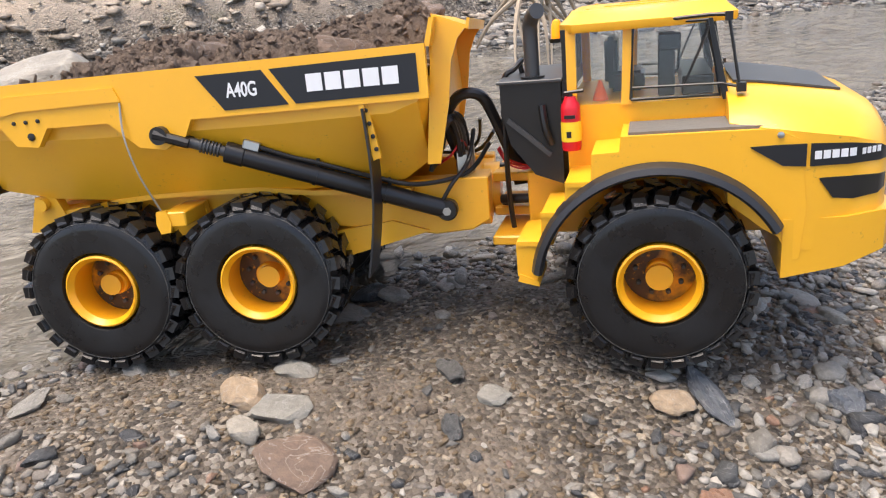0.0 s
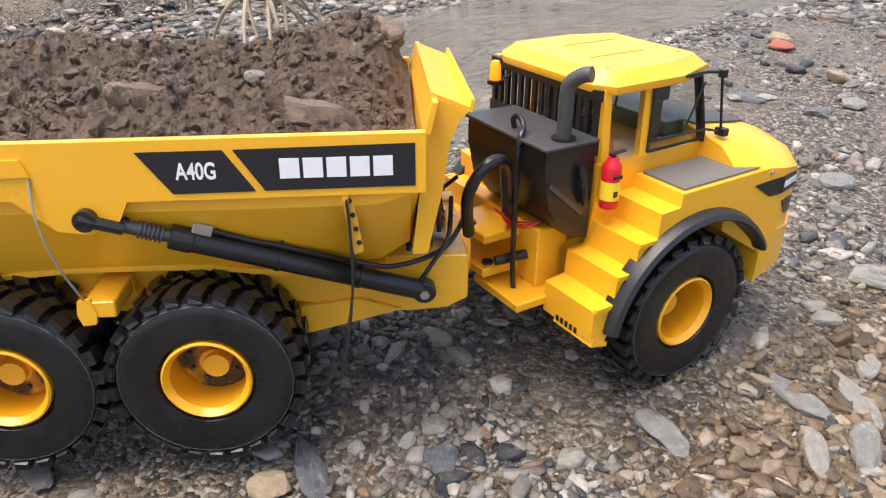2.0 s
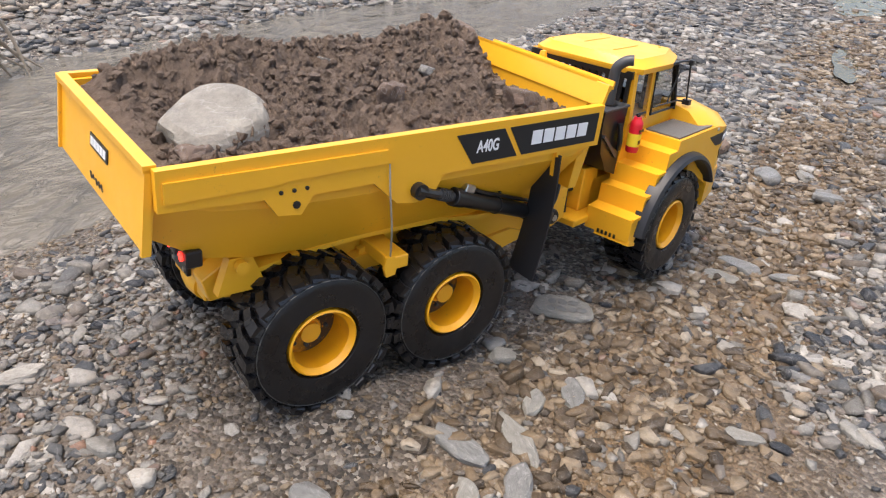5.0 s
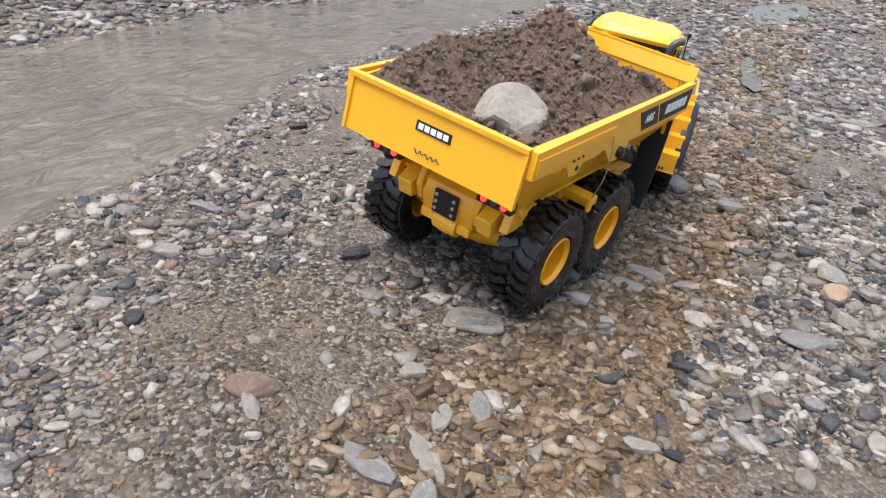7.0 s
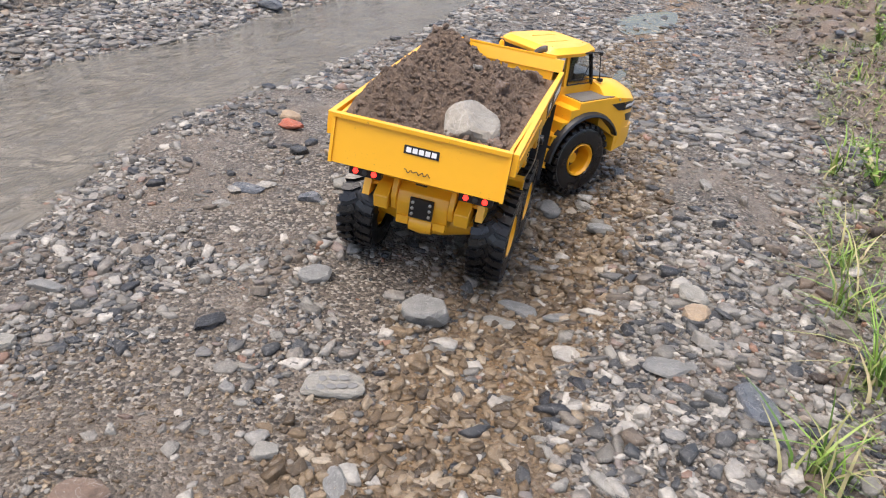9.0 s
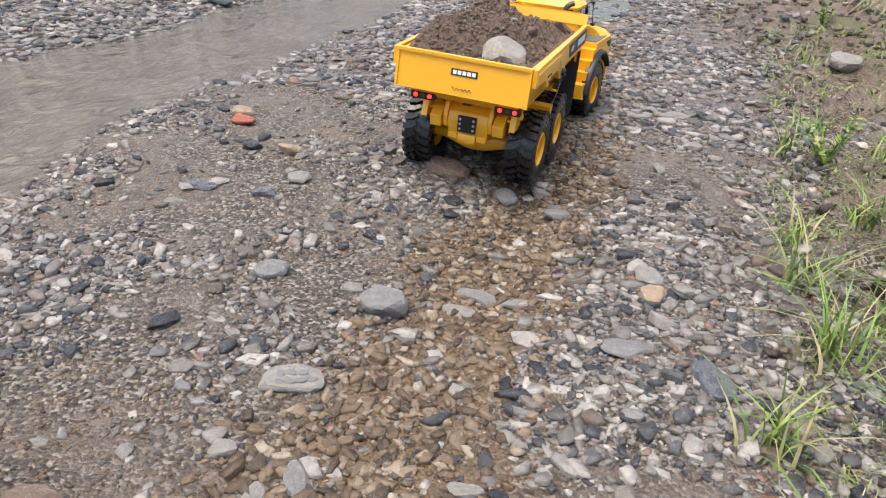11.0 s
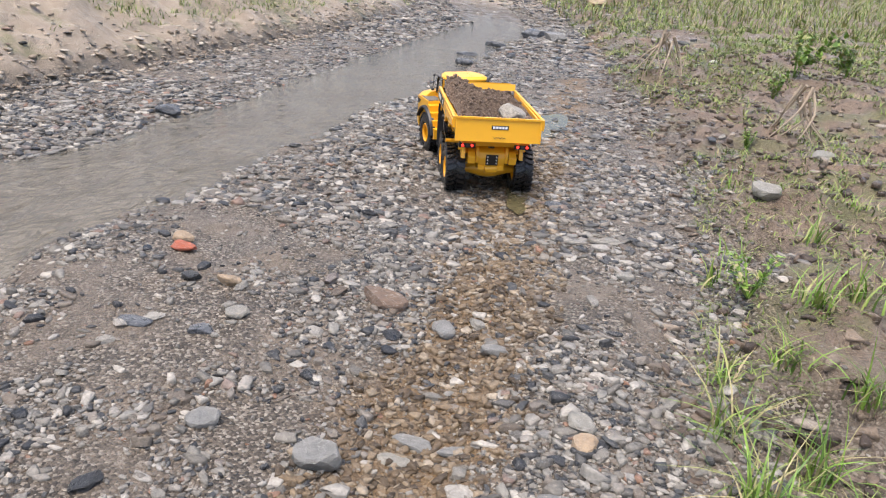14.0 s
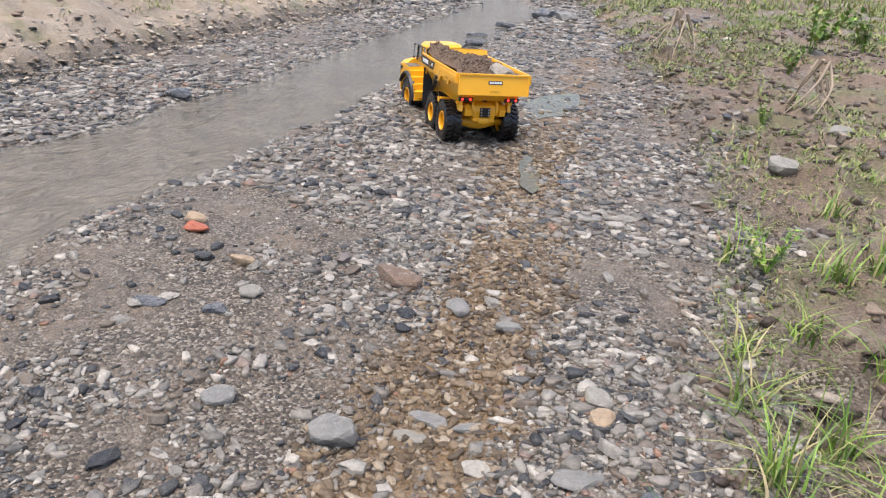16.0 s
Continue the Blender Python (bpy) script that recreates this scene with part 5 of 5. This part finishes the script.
known_stone("pale oval pebble", 0.036, 0.772, 0.010, 0.022, 0.008, 14, 210, LIGHT)
known_stone("grey oval pebble", 0.062, 0.800, 0.011, 0.026, 0.009, 30, 211, MIDGREY)
known_stone("small pale stone", -0.018, 0.815, 0.017, 0.013, 0.009, 30, 212, LIGHT)
known_stone("large brown-grey stone tilted out of the gravel", -0.027, 1.585, 0.046, 0.026, 0.017, -6, 213, CLOD, 14, 0.12)
known_stone("rounded grey stone", 0.090, 1.560, 0.026, 0.030, 0.014, 40, 214, MIDGREY)
known_stone("oval brown-grey stone", 0.197, 1.500, 0.030, 0.017, 0.012, 0, 215, MIDGREY)
known_stone("pale stone lying on a darker one", 0.345, 1.285, 0.026, 0.020, 0.013, -50, 216, LIGHT, 6)
known_stone("tan stone at the edge of the grass", 0.352, 1.240, 0.024, 0.020, 0.014, 0, 217, TAN)
known_stone("flat blue-grey slate", 0.333, 1.120, 0.034, 0.022, 0.007, 12, 218, MIDGREY)
known_stone("blue-grey slate near the grass", 0.425, 1.090, 0.028, 0.036, 0.012, 30, 219, SLATE)
known_stone("pale flat stone", 0.206, 0.845, 0.019, 0.012, 0.007, 12, 220, LIGHT)
known_stone("grey stone on the gravel", -0.145, 1.147, 0.026, 0.020, 0.012, 20, 221, MIDGREY)
known_stone("dark stone on the gravel", -0.260, 1.340, 0.024, 0.014, 0.012, 10, 222, SLATE)
known_stone("pale sharp-edged stone", -0.235, 1.410, 0.022, 0.017, 0.013, 40, 223, LIGHT)
known_stone("dark flat slate", -0.370, 1.330, 0.030, 0.015, 0.008, 5, 224, SLATE)
known_stone("greenish flat stone", -0.423, 0.957, 0.027, 0.014, 0.008, 3, 225, MIDGREY)
known_stone("green-grey round stone", -0.491, 0.888, 0.017, 0.013, 0.009, 3, 226, MIDGREY)
known_stone("pale rounded stone", -0.374, 0.847, 0.017, 0.013, 0.011, 30, 227, LIGHT)
known_stone("grey slate slab bedded in the gravel", -0.118, 0.690, 0.026, 0.018, 0.008, 14, 228, CLOD)
known_stone("long grey stone", 0.073, 0.667, 0.012, 0.030, 0.009, 24, 229, MIDGREY)
known_stone("long pale stone", 0.050, 0.629, 0.011, 0.028, 0.009, 38, 230, LIGHT)
known_stone("flat grey stone", -0.041, 0.564, 0.028, 0.015, 0.006, -14, 231, MIDGREY)
known_stone("triangular grey stone", 0.010, 0.680, 0.034, 0.013, 0.008, -10, 232, MIDGREY)
known_stone("brown blocky stone", -0.205, 0.310, 0.018, 0.014, 0.011, 20, 233, TAN)
known_stone("long grey slate", -0.199, 0.342, 0.036, 0.012, 0.006, -24, 234, SLATE)
known_stone("dark blue slate", -0.140, 0.418, 0.014, 0.018, 0.008, 30, 235, SLATE)
known_stone("pale grey angular stone", -0.352, 0.062, 0.026, 0.020, 0.007, 60, 236, LIGHT)
known_stone("tan angular stone", -0.385, 0.046, 0.024, 0.016, 0.012, 20, 237, TAN)
known_stone("flat pale stone by the wheels", -0.400, 0.094, 0.022, 0.012, 0.006, 30, 238, LIGHT)
known_stone("pale stone", -0.340, 0.036, 0.018, 0.012, 0.009, 20, 239, PALE)
known_stone("brown slab", -0.292, 0.050, 0.032, 0.026, 0.009, 40, 240, CLOD)
known_stone("light stone between the wheels", -0.483, 0.225, 0.020, 0.012, 0.008, 40, 241, LIGHT)
known_stone("grey stone", -0.281, 0.206, 0.015, 0.012, 0.007, 30, 242, LIGHT)
known_stone("large pale slab lying on the mud bank", 0.735, 2.330, 0.048, 0.032, 0.022, -30, 243, LIGHT, 18, 0.1)
known_stone("pale stone on the mud bank", 1.000, 2.900, 0.050, 0.030, 0.022, 10, 244, LIGHT, 8)
known_stone("grey boulder at the water's edge", -1.190, 2.735, 0.050, 0.036, 0.026, 0, 245, SLATE, 0, 0.15)
known_stone("dark boulder at the stream's bend", -0.430, 7.40, 0.13, 0.085, 0.060, 0, 246, SLATE, 0, 0.2)
known_stone("grey boulder at the stream's bend", -0.22, 7.10, 0.11, 0.08, 0.055, 20, 247, MIDGREY, 0, 0.2)
known_stone("tan boulder by the far bank", 0.03, 10.1, 0.18, 0.12, 0.10, 0, 248, TAN, 0, 0.2)
known_stone("dark stone in the shallows", -0.60, 5.10, 0.060, 0.030, 0.030, 0, 249, SLATE, 0, 0.1)
known_stone("dark stone in the shallows", -0.68, 5.60, 0.075, 0.030, 0.032, 10, 250, SLATE, 0, 0.1)
known_stone("dark stone in the shallows", -0.62, 6.40, 0.085, 0.034, 0.034, -5, 251, SLATE, 0, 0.1)
known_stone("pale stone on the gravel", 0.365, 2.036, 0.034, 0.018, 0.010, 4, 252, LIGHT)
known_stone("pale stone on the gravel", 0.400, 1.823, 0.020, 0.016, 0.011, 14, 253, LIGHT)
known_stone("dark blue stone by the track", 0.215, 2.30, 0.024, 0.018, 0.012, 10, 254, SLATE)

# ---- larger scattered stones ----
rnd = random.Random(11)
for k in range(290):
    y = rnd.uniform(-0.10, 3.4)
    x = rnd.uniform(float(near_edge(y)) - 0.02, float(grass_edge(y)) + 0.12)
    size = 0.0075 + 0.014 * rnd.random() ** 2.4
    ob = tagged(new("loose_stone", SHAPES[rnd.randrange(len(SHAPES))]), "loose river stone bedded in the gravel", "stone", "loose stones on the river bed")
    lay(ob, x, y, size * rnd.uniform(0.9, 1.5), size * rnd.uniform(0.55, 0.9), size * rnd.uniform(0.28, 0.6), rnd.uniform(0, 360), rnd.uniform(-10, 10), 0.25)


# ---- gravel: countless pebbles and slate chips ----
def chip_shapes(count, sub, seed):
    out = []
    for k in range(count):
        bm = bmesh.new()
        bmesh.ops.create_icosphere(bm, subdivisions=sub, radius=1)
        r = random.Random(seed + k)
        cuts = [(Vector((r.gauss(0, 1), r.gauss(0, 1), r.gauss(0, 0.6))).normalized(), r.uniform(0.5, 0.85)) for _ in range(6)]
        for v in bm.verts:
            p = v.co * r.uniform(0.86, 1.14)
            for n, d in cuts:
                over = p.dot(n) - d
                if over > 0:
                    p = p - n * over * 0.9
            v.co = p
        bm.verts.index_update()
        out.append((np.array([v.co[:] for v in bm.verts]), np.array([[v.index for v in f.verts] for f in bm.faces])))
        bm.free()
    return out


def scatter(name, places, shapes, mat, seed, label, smooth=False):
    """places: rows of x, y, z, half length, half width, half height."""
    r = np.random.RandomState(seed)
    vs, fs, base = [], [], 0
    for x, y, z, a, b, c in places:
        v, f = shapes[r.randint(len(shapes))]
        t, u = r.uniform(0, 2 * np.pi), r.normal(0, 0.24)
        p = v * (a, b, c)
        p = np.stack([p[:, 0], p[:, 1] * np.cos(u) - p[:, 2] * np.sin(u), p[:, 1] * np.sin(u) + p[:, 2] * np.cos(u)], 1)
        p = np.stack([p[:, 0] * np.cos(t) - p[:, 1] * np.sin(t), p[:, 0] * np.sin(t) + p[:, 1] * np.cos(t), p[:, 2]], 1)
        vs.append(p + (x, y, z))
        fs.append(f + base)
        base += len(v)
    vs, fs = np.concatenate(vs), np.concatenate(fs)
    me = bpy.data.meshes.new(name)
    me.vertices.add(len(vs))
    me.vertices.foreach_set("co", vs.ravel())
    me.loops.add(fs.size)
    me.loops.foreach_set("vertex_index", fs.ravel())
    me.polygons.add(len(fs))
    me.polygons.foreach_set("loop_start", np.arange(0, fs.size, 3))
    me.update(calc_edges=True)
    me.materials.append(mat)
    if smooth:
        me.shade_smooth()
        me.set_sharp_from_angle(angle=radians(38))
    return tagged(new(name, me), label, "gravel", kind="stuff")


def gravel_places(count, x0, x1, y0, y1, small, big, power, seed, keep, thick=1.0):
    r = random.Random(seed)
    out = []
    while len(out) < count:
        y = r.uniform(y0, y1)
        x = r.uniform(x0, x1)
        if r.random() > keep(x, y):
            continue
        s = small + (big - small) * r.random() ** power
        c = s * thick * r.uniform(0.14, 0.42)
        out.append((x, y, land(x, y) + c * r.uniform(0.1, 0.9), s * r.uniform(0.85, 1.4), s * r.uniform(0.52, 0.95), c))
    return out


def bar(x, y):
    """How thick the stones lie on the near bar."""
    if x < near_edge(y) - 0.05 or x > grass_edge(y) + 0.1:
        return 0.04
    if abs(x - 0.12 + 0.03 * math.sin(y * 3)) < 0.085 and y > 0.6:
        return 0.16
    d = (0.24 if x < 0.05 and y > 0.6 else 0.55) + 2.2 * lumps(x, y, 2.6, 5.5) + 1.0 * lumps(x, y, 8.0, 2.2)
    if x > grass_edge(y) - 0.22:
        d += 0.1
    return max(0.035, min(1.0, d))


def everywhere(x, y):
    if far_edge(y) + 0.02 < x < near_edge(y) - 0.03:
        return 0.05
    if x < bank_foot(y) - 0.08:
        return 0.03
    if x > grass_edge(y) + 0.1:
        return 0.25
    return 1.0


def shore(x, y):
    """Stones in drifts, with silt between."""
    return everywhere(x, y) * max(0.12, min(1.0, 0.5 + 1.8 * lumps(x, y, 2.4, 8.1) + 0.9 * lumps(x, y, 7.0, 3.3)))


def trail(x, y):
    return max(0.0, 1.0 - abs(x - 0.12 + 0.03 * math.sin(y * 3)) / 0.15)


def shard_shapes(count, seed):
    """Thin angular plates of slate."""
    out = []
    for k in range(count):
        r = random.Random(seed + k)
        n = r.choice((4, 5, 5, 6, 7))
        turn = [2 * math.pi * (i + r.uniform(-0.36, 0.36)) / n for i in range(n)]
        rad = [r.uniform(0.55, 1.2) for _ in range(n)]
        tilt = (r.uniform(-0.35, 0.35), r.uniform(-0.35, 0.35))
        taper = r.uniform(0.74, 0.97)
        rows = []
        for z, g in ((-1.0, 0.92), (0.45, 1.0), (1.0, taper)):
            rows.append([])
            for i in range(n):
                px, py = rad[i] * g * math.cos(turn[i]), rad[i] * g * math.sin(turn[i])
                rows[-1].append((px, py, z + (tilt[0] * px + tilt[1] * py) * (z > 0) + r.uniform(-0.08, 0.08)))
        faces = []
        for q in range(2):
            for i in range(n):
                j = (i + 1) % n
                a, b, c, d = q * n + i, q * n + j, (q + 1) * n + j, (q + 1) * n + i
                faces += [(a, b, c), (a, c, d)]
        faces += [(2 * n, 2 * n + i, 2 * n + i + 1) for i in range(1, n - 1)]
        out.append((np.array([p for row in rows for p in row]), np.array(faces)))
    return out


FINE = chip_shapes(5, 1, 500) + shard_shapes(30, 700)
CHIPS = chip_shapes(4, 2, 600) + shard_shapes(30, 800)


def coarse(x, y):
    return bar(x, y) * np.interp(y, [0.55, 0.95], [0.35, 1.0])


scatter("pebbles", gravel_places(42000, -0.72, 0.72, -0.25, 2.1, 0.0020, 0.0070, 1.8, 21, bar), FINE, GRAVEL, 1, "fine mixed gravel and slate chips")
scatter("slate_chips", gravel_places(9000, -0.72, 0.72, -0.25, 2.9, 0.0050, 0.0160, 2.3, 22, coarse), CHIPS, GRAVEL, 2, "grey slate chips and rounded pebbles")
scatter("ochre_chips", gravel_places(9000, -0.10, 0.34, 0.5, 2.9, 0.0028, 0.0120, 2.0, 26, trail), FINE, OCHRE, 6, "ochre-stained chips along the wheel track")
scatter("fine_grit", gravel_places(17000, -0.60, 0.30, -0.25, 0.90, 0.0012, 0.0042, 1.8, 28, lambda x, y: 1.0), FINE, OCHRE, 8, "fine brown grit and broken slate")
scatter("far_gravel", gravel_places(26000, -1.95, 0.75, 1.9, 6.0, 0.0038, 0.021, 3.0, 23, shore, 0.62), FINE, GRAVEL, 3, "stones along both sides of the stream")
scatter("far_bank_stones", gravel_places(13000, -1.85, -1.08, -0.8, 3.2, 0.0035, 0.022, 3.2, 24, everywhere, 0.7), FINE, GRAVEL, 4, "stones along the opposite shore")
scatter("distant_stones", gravel_places(10000, -3.2, 1.0, 5.5, 13.0, 0.008, 0.045, 3.0, 25, everywhere, 0.7), FINE, GRAVEL, 5, "distant stones up the stream")



def mud(x, y):
    return 1.0 if x > grass_edge(y) - 0.04 else 0.0


scatter("mud_clods", gravel_places(11000, 0.2, 2.4, 0.6, 6.5, 0.004, 0.022, 2.6, 27, mud), FINE, CLODS, 7, "clods of mud and stones on the bank")


def far_face(x, y):
    """The crumbling cut of the far bank, thinning out up the slope."""
    d = bank_foot(y) - x
    return 0.0 if d < 0.02 else max(0.02, 1.0 - 4.0 * d)


scatter("bank_clods", gravel_places(5000, -3.0, -1.4, -0.6, 8.0, 0.004, 0.026, 3.0, 29, far_face), chip_shapes(8, 1, 520), PALE_CLODS, 9, "crumbling clods of earth on the eroded bank")

# ---- plants ----
def blade(verts, faces, root, lean, length, width, rnd):
    a = rnd.uniform(0, 2 * math.pi)
    out = Vector((math.cos(a), math.sin(a), 0))
    side = Vector((-out.y, out.x, 0)) * width
    base = len(verts)
    n = 4
    for k in range(n + 1):
        t = k / n
        p = root + out * (lean * length * t * t) + Vector((0, 0, length * (t - 0.38 * lean * t * t)))
        w = side * (1 - t) ** 0.7
        verts.append(tuple(p - w))
        verts.append(tuple(p + w))
    for k in range(n):
        b = base + 2 * k
        faces.append((b, b + 1, b + 3, b + 2))


def leaf_mesh(name, verts, faces, mat):
    me = bpy.data.meshes.new(name)
    me.from_pydata(verts, [], faces)
    me.materials.append(mat)
    me.shade_smooth()
    return new(name, me)


rnd = random.Random(31)
TUFTS = [(0.485, 1.000, 0.16, 40), (0.560, 1.180, 0.20, 46), (0.545, 1.330, 0.19, 42), (0.640, 1.260, 0.20, 46), (0.555, 1.480, 0.15, 26), (0.570, 1.850, 0.14, 24), (0.700, 1.640, 0.17, 34), (0.790, 1.700, 0.18, 36), (0.640, 1.500, 0.14, 30), (0.740, 1.420, 0.19, 40), (0.530, 0.860, 0.13, 34),
         (0.640, 2.020, 0.12, 22), (0.800, 2.050, 0.14, 28), (0.900, 1.850, 0.16, 30), (0.610, 0.980, 0.18, 34), (0.700, 1.120, 0.20, 40), (0.680, 2.500, 0.10, 18), (0.950, 2.350, 0.13, 24), (0.850, 1.450, 0.17, 34)]
for x, y, h, n in TUFTS:
    vs, fs = [], []
    for k in range(int(n * 1.1)):
        root = Vector((rnd.gauss(0, 0.016), rnd.gauss(0, 0.016), -0.004))
        blade(vs, fs, root, rnd.uniform(0.1, 1.5), h * 0.62 * rnd.uniform(0.3, 1.1), rnd.uniform(0.0010, 0.0027), rnd)
    ob = tagged(leaf_mesh("grass_tuft", vs, fs, GRASS), "bright green tuft of river grass on wet mud", "grass", "tufts on the bank")
    ob.matrix_basis = pose(x, y, land(x, y))

vs, fs = [], []
for k in range(70000):
    y = 0.7 + 8.5 * rnd.random() ** 1.6
    x = float(grass_edge(y)) + 0.02 + (1.0 + 0.25 * y) * rnd.random()
    if lumps(x, y, 2.8, 6.6) + 0.4 * lumps(x, y, 9, 1.1) < -0.06:
        continue
    s = 0.5 + 0.28 * y
    blade(vs, fs, Vector((x, y, land(x, y) - 0.003)), rnd.uniform(0.5, 2.2), 0.020 * s * rnd.uniform(0.4, 1.5), 0.0017 * s, rnd)
tagged(leaf_mesh("low_weeds", vs, fs, WEED), "patches of low weeds and grass on the mud bank", "weeds", kind="stuff")

vs, fs = [], []
for k in range(30000):
    y = -0.5 + 9.5 * rnd.random()
    x = float(bank_foot(y)) - 0.25 - 1.6 * rnd.random()
    if lumps(x, y, 1.7, 2.6) < 0.0:
        continue
    blade(vs, fs, Vector((x, y, land(x, y) - 0.004)), rnd.uniform(0.4, 1.4), 0.040 * rnd.uniform(0.4, 1.5), 0.0030, rnd)
tagged(leaf_mesh("bank_grass", vs, fs, WEED), "thin dry grass on the eroded far bank", "grass", kind="stuff")

vs, fs = [], []
for k in range(24000):
    y = 9.0 + 5.5 * rnd.random()
    x = -4.5 + 13 * rnd.random()
    if x < near_edge(y) + 0.5 and x > bank_foot(y):
        continue
    blade(vs, fs, Vector((x, y, land(x, y) - 0.01)), rnd.uniform(0.4, 1.3), 0.15 * rnd.uniform(0.3, 1.5), 0.006, rnd)
tagged(leaf_mesh("far_scrub", vs, fs, WEED), "distant grass and scrub beyond the stream", "scrub", kind="stuff")


def leafy_weed(x, y, h, n, label):
    """A branched herb: thin stems with many small leaves."""
    vs, fs = [], []
    for s in range(9):
        a, lean = rnd.uniform(0, 6.28), rnd.uniform(0.1, 0.75)
        tip = Vector((math.cos(a) * lean * h, math.sin(a) * lean * h, h * rnd.uniform(0.6, 1.0)))
        base = len(vs)
        w = Vector((-math.sin(a), math.cos(a), 0)) * 0.004
        vs.extend([tuple(-w), tuple(w), tuple(tip)])
        fs.append((base, base + 1, base + 2))
        for k in range(n):
            p = tip * rnd.uniform(0.25, 1.0)
            q = Vector((rnd.gauss(0, 1), rnd.gauss(0, 1), rnd.gauss(0.2, 0.6))).normalized() * h * rnd.uniform(0.08, 0.17)
            u = q.cross(Vector((0, 0, 1))).normalized() * q.length * 0.32
            base = len(vs)
            vs.extend([tuple(p), tuple(p + q * 0.5 + u), tuple(p + q), tuple(p + q * 0.5 - u)])
            fs.append((base, base + 1, base + 2, base + 3))
    ob = tagged(leaf_mesh("leafy_weed", vs, fs, GRASS), label, "weed")
    ob.matrix_basis = pose(x, y, land(x, y))
    return ob


leafy_weed(1.30, 5.00, 0.30, 34, "bushy green weed on the mud bank")
leafy_weed(1.65, 5.30, 0.26, 34, "bushy green weed beside another on the bank")
leafy_weed(1.10, 4.40, 0.16, 26, "low leafy green weed on the bank")
leafy_weed(0.62, 1.75, 0.10, 16, "small leafy weed among the grass tufts")
leafy_weed(0.80, 3.10, 0.10, 16, "small leafy weed on bare mud")


def driftwood(name, label, roots, r):
    bm = bmesh.new()
    for pts in roots:
        tube(bm, pts, lambda k: r * (1 - 0.8 * k), 7)
    return tagged(part(name, bm, ROOT), label, "root", kind="stuff")


def root_cluster(x, y, size, n, seed):
    q = random.Random(seed)
    z = land(x, y)
    out = []
    for k in range(n):
        a = q.uniform(0, 6.28)
        tip = Vector((math.cos(a) * size * q.uniform(0.3, 1), math.sin(a) * size * q.uniform(0.3, 1), 0))
        top = Vector((q.gauss(0, 0.02), q.gauss(0, 0.02), size * q.uniform(0.8, 1.2)))
        mid = (tip * 0.45 + top * 0.5) + Vector((q.gauss(0, 0.02), q.gauss(0, 0.02), 0.01))
        e = Vector((x, y, z))
        out.append([e + top, e + mid, e + tip + Vector((0, 0, 0.005))])
    return out


driftwood("dry_roots", "bleached dry roots hanging from the far bank", root_cluster(-1.233, 0.958, 0.17, 14, 3), 0.007)
driftwood("twigs", "dry twigs and roots on the mud bank", root_cluster(0.95, 3.20, 0.16, 9, 5), 0.006)
driftwood("dead_stems", "dead grey stems on the mud bank", root_cluster(0.55, 4.60, 0.20, 14, 8), 0.006)


# ---- motion ----
def spline(rows, t):
    """A smooth value of the truck's rows at a time, column by column."""
    ts = [r[0] for r in rows]
    i = max(0, min(len(ts) - 2, int(np.searchsorted(ts, t, "right")) - 1))
    a, b = rows[i], rows[i + 1]
    h = b[0] - a[0]
    p, n = rows[max(i - 1, 0)], rows[min(i + 2, len(rows) - 1)]
    u = (t - a[0]) / h
    out = []
    for k in range(1, len(a)):
        ma = (b[k] - p[k]) / max(b[0] - p[0], 1e-6) * h
        mb = (n[k] - a[k]) / max(n[0] - a[0], 1e-6) * h
        out.append((2 * u ** 3 - 3 * u * u + 1) * a[k] + (u ** 3 - 2 * u * u + u) * ma + (-2 * u ** 3 + 3 * u * u) * b[k] + (u ** 3 - u * u) * mb)
    return out


def truck_pose(v):
    x, y, z, head, nose, roll = v[:6]
    return Matrix.Translation((x, y, z)) @ pose(0, 0, 0, 0, 0, head) @ pose(0, 0, 0, 0, -nose, 0) @ pose(0, 0, 0, roll)


def tractor_pose(v):
    """The front unit swivels and steers about the joint."""
    return pose(HINGE, 0, 0.109, v[7]) @ pose(0, 0, -0.109, 0, 0, v[6])


def motions():
    times = [k / 10 for k in range(161)]
    values = [spline(TRUCK, t) for t in times]
    walk(truck, [(t, truck_pose(v)) for t, v in zip(times, values)])
    walk(tractor, [(t, tractor_pose(v)) for t, v in zip(times, values)])
    turned, last = [0.0], values[0]
    for v in values[1:]:
        head = radians(v[3])
        turned.append(turned[-1] + ((v[0] - last[0]) * math.cos(head) + (v[1] - last[1]) * math.sin(head)) / R_TYRE)
        last = v
    for wheel, front, (x, y, z) in WHEELS:
        rows = []
        for t, v, a in zip(times, values, turned):
            hub = tractor_pose(v) @ pose(x, y, z) if front else pose(x, y, z)
            rows.append((t, hub @ Matrix.Rotation(a + x * 9, 4, "Y")))
        walk(wheel, rows)
    for thing, at in CARGO:
        walk(thing, [(t, truck_pose(v) @ at) for t, v in zip(times, values)])


motions()
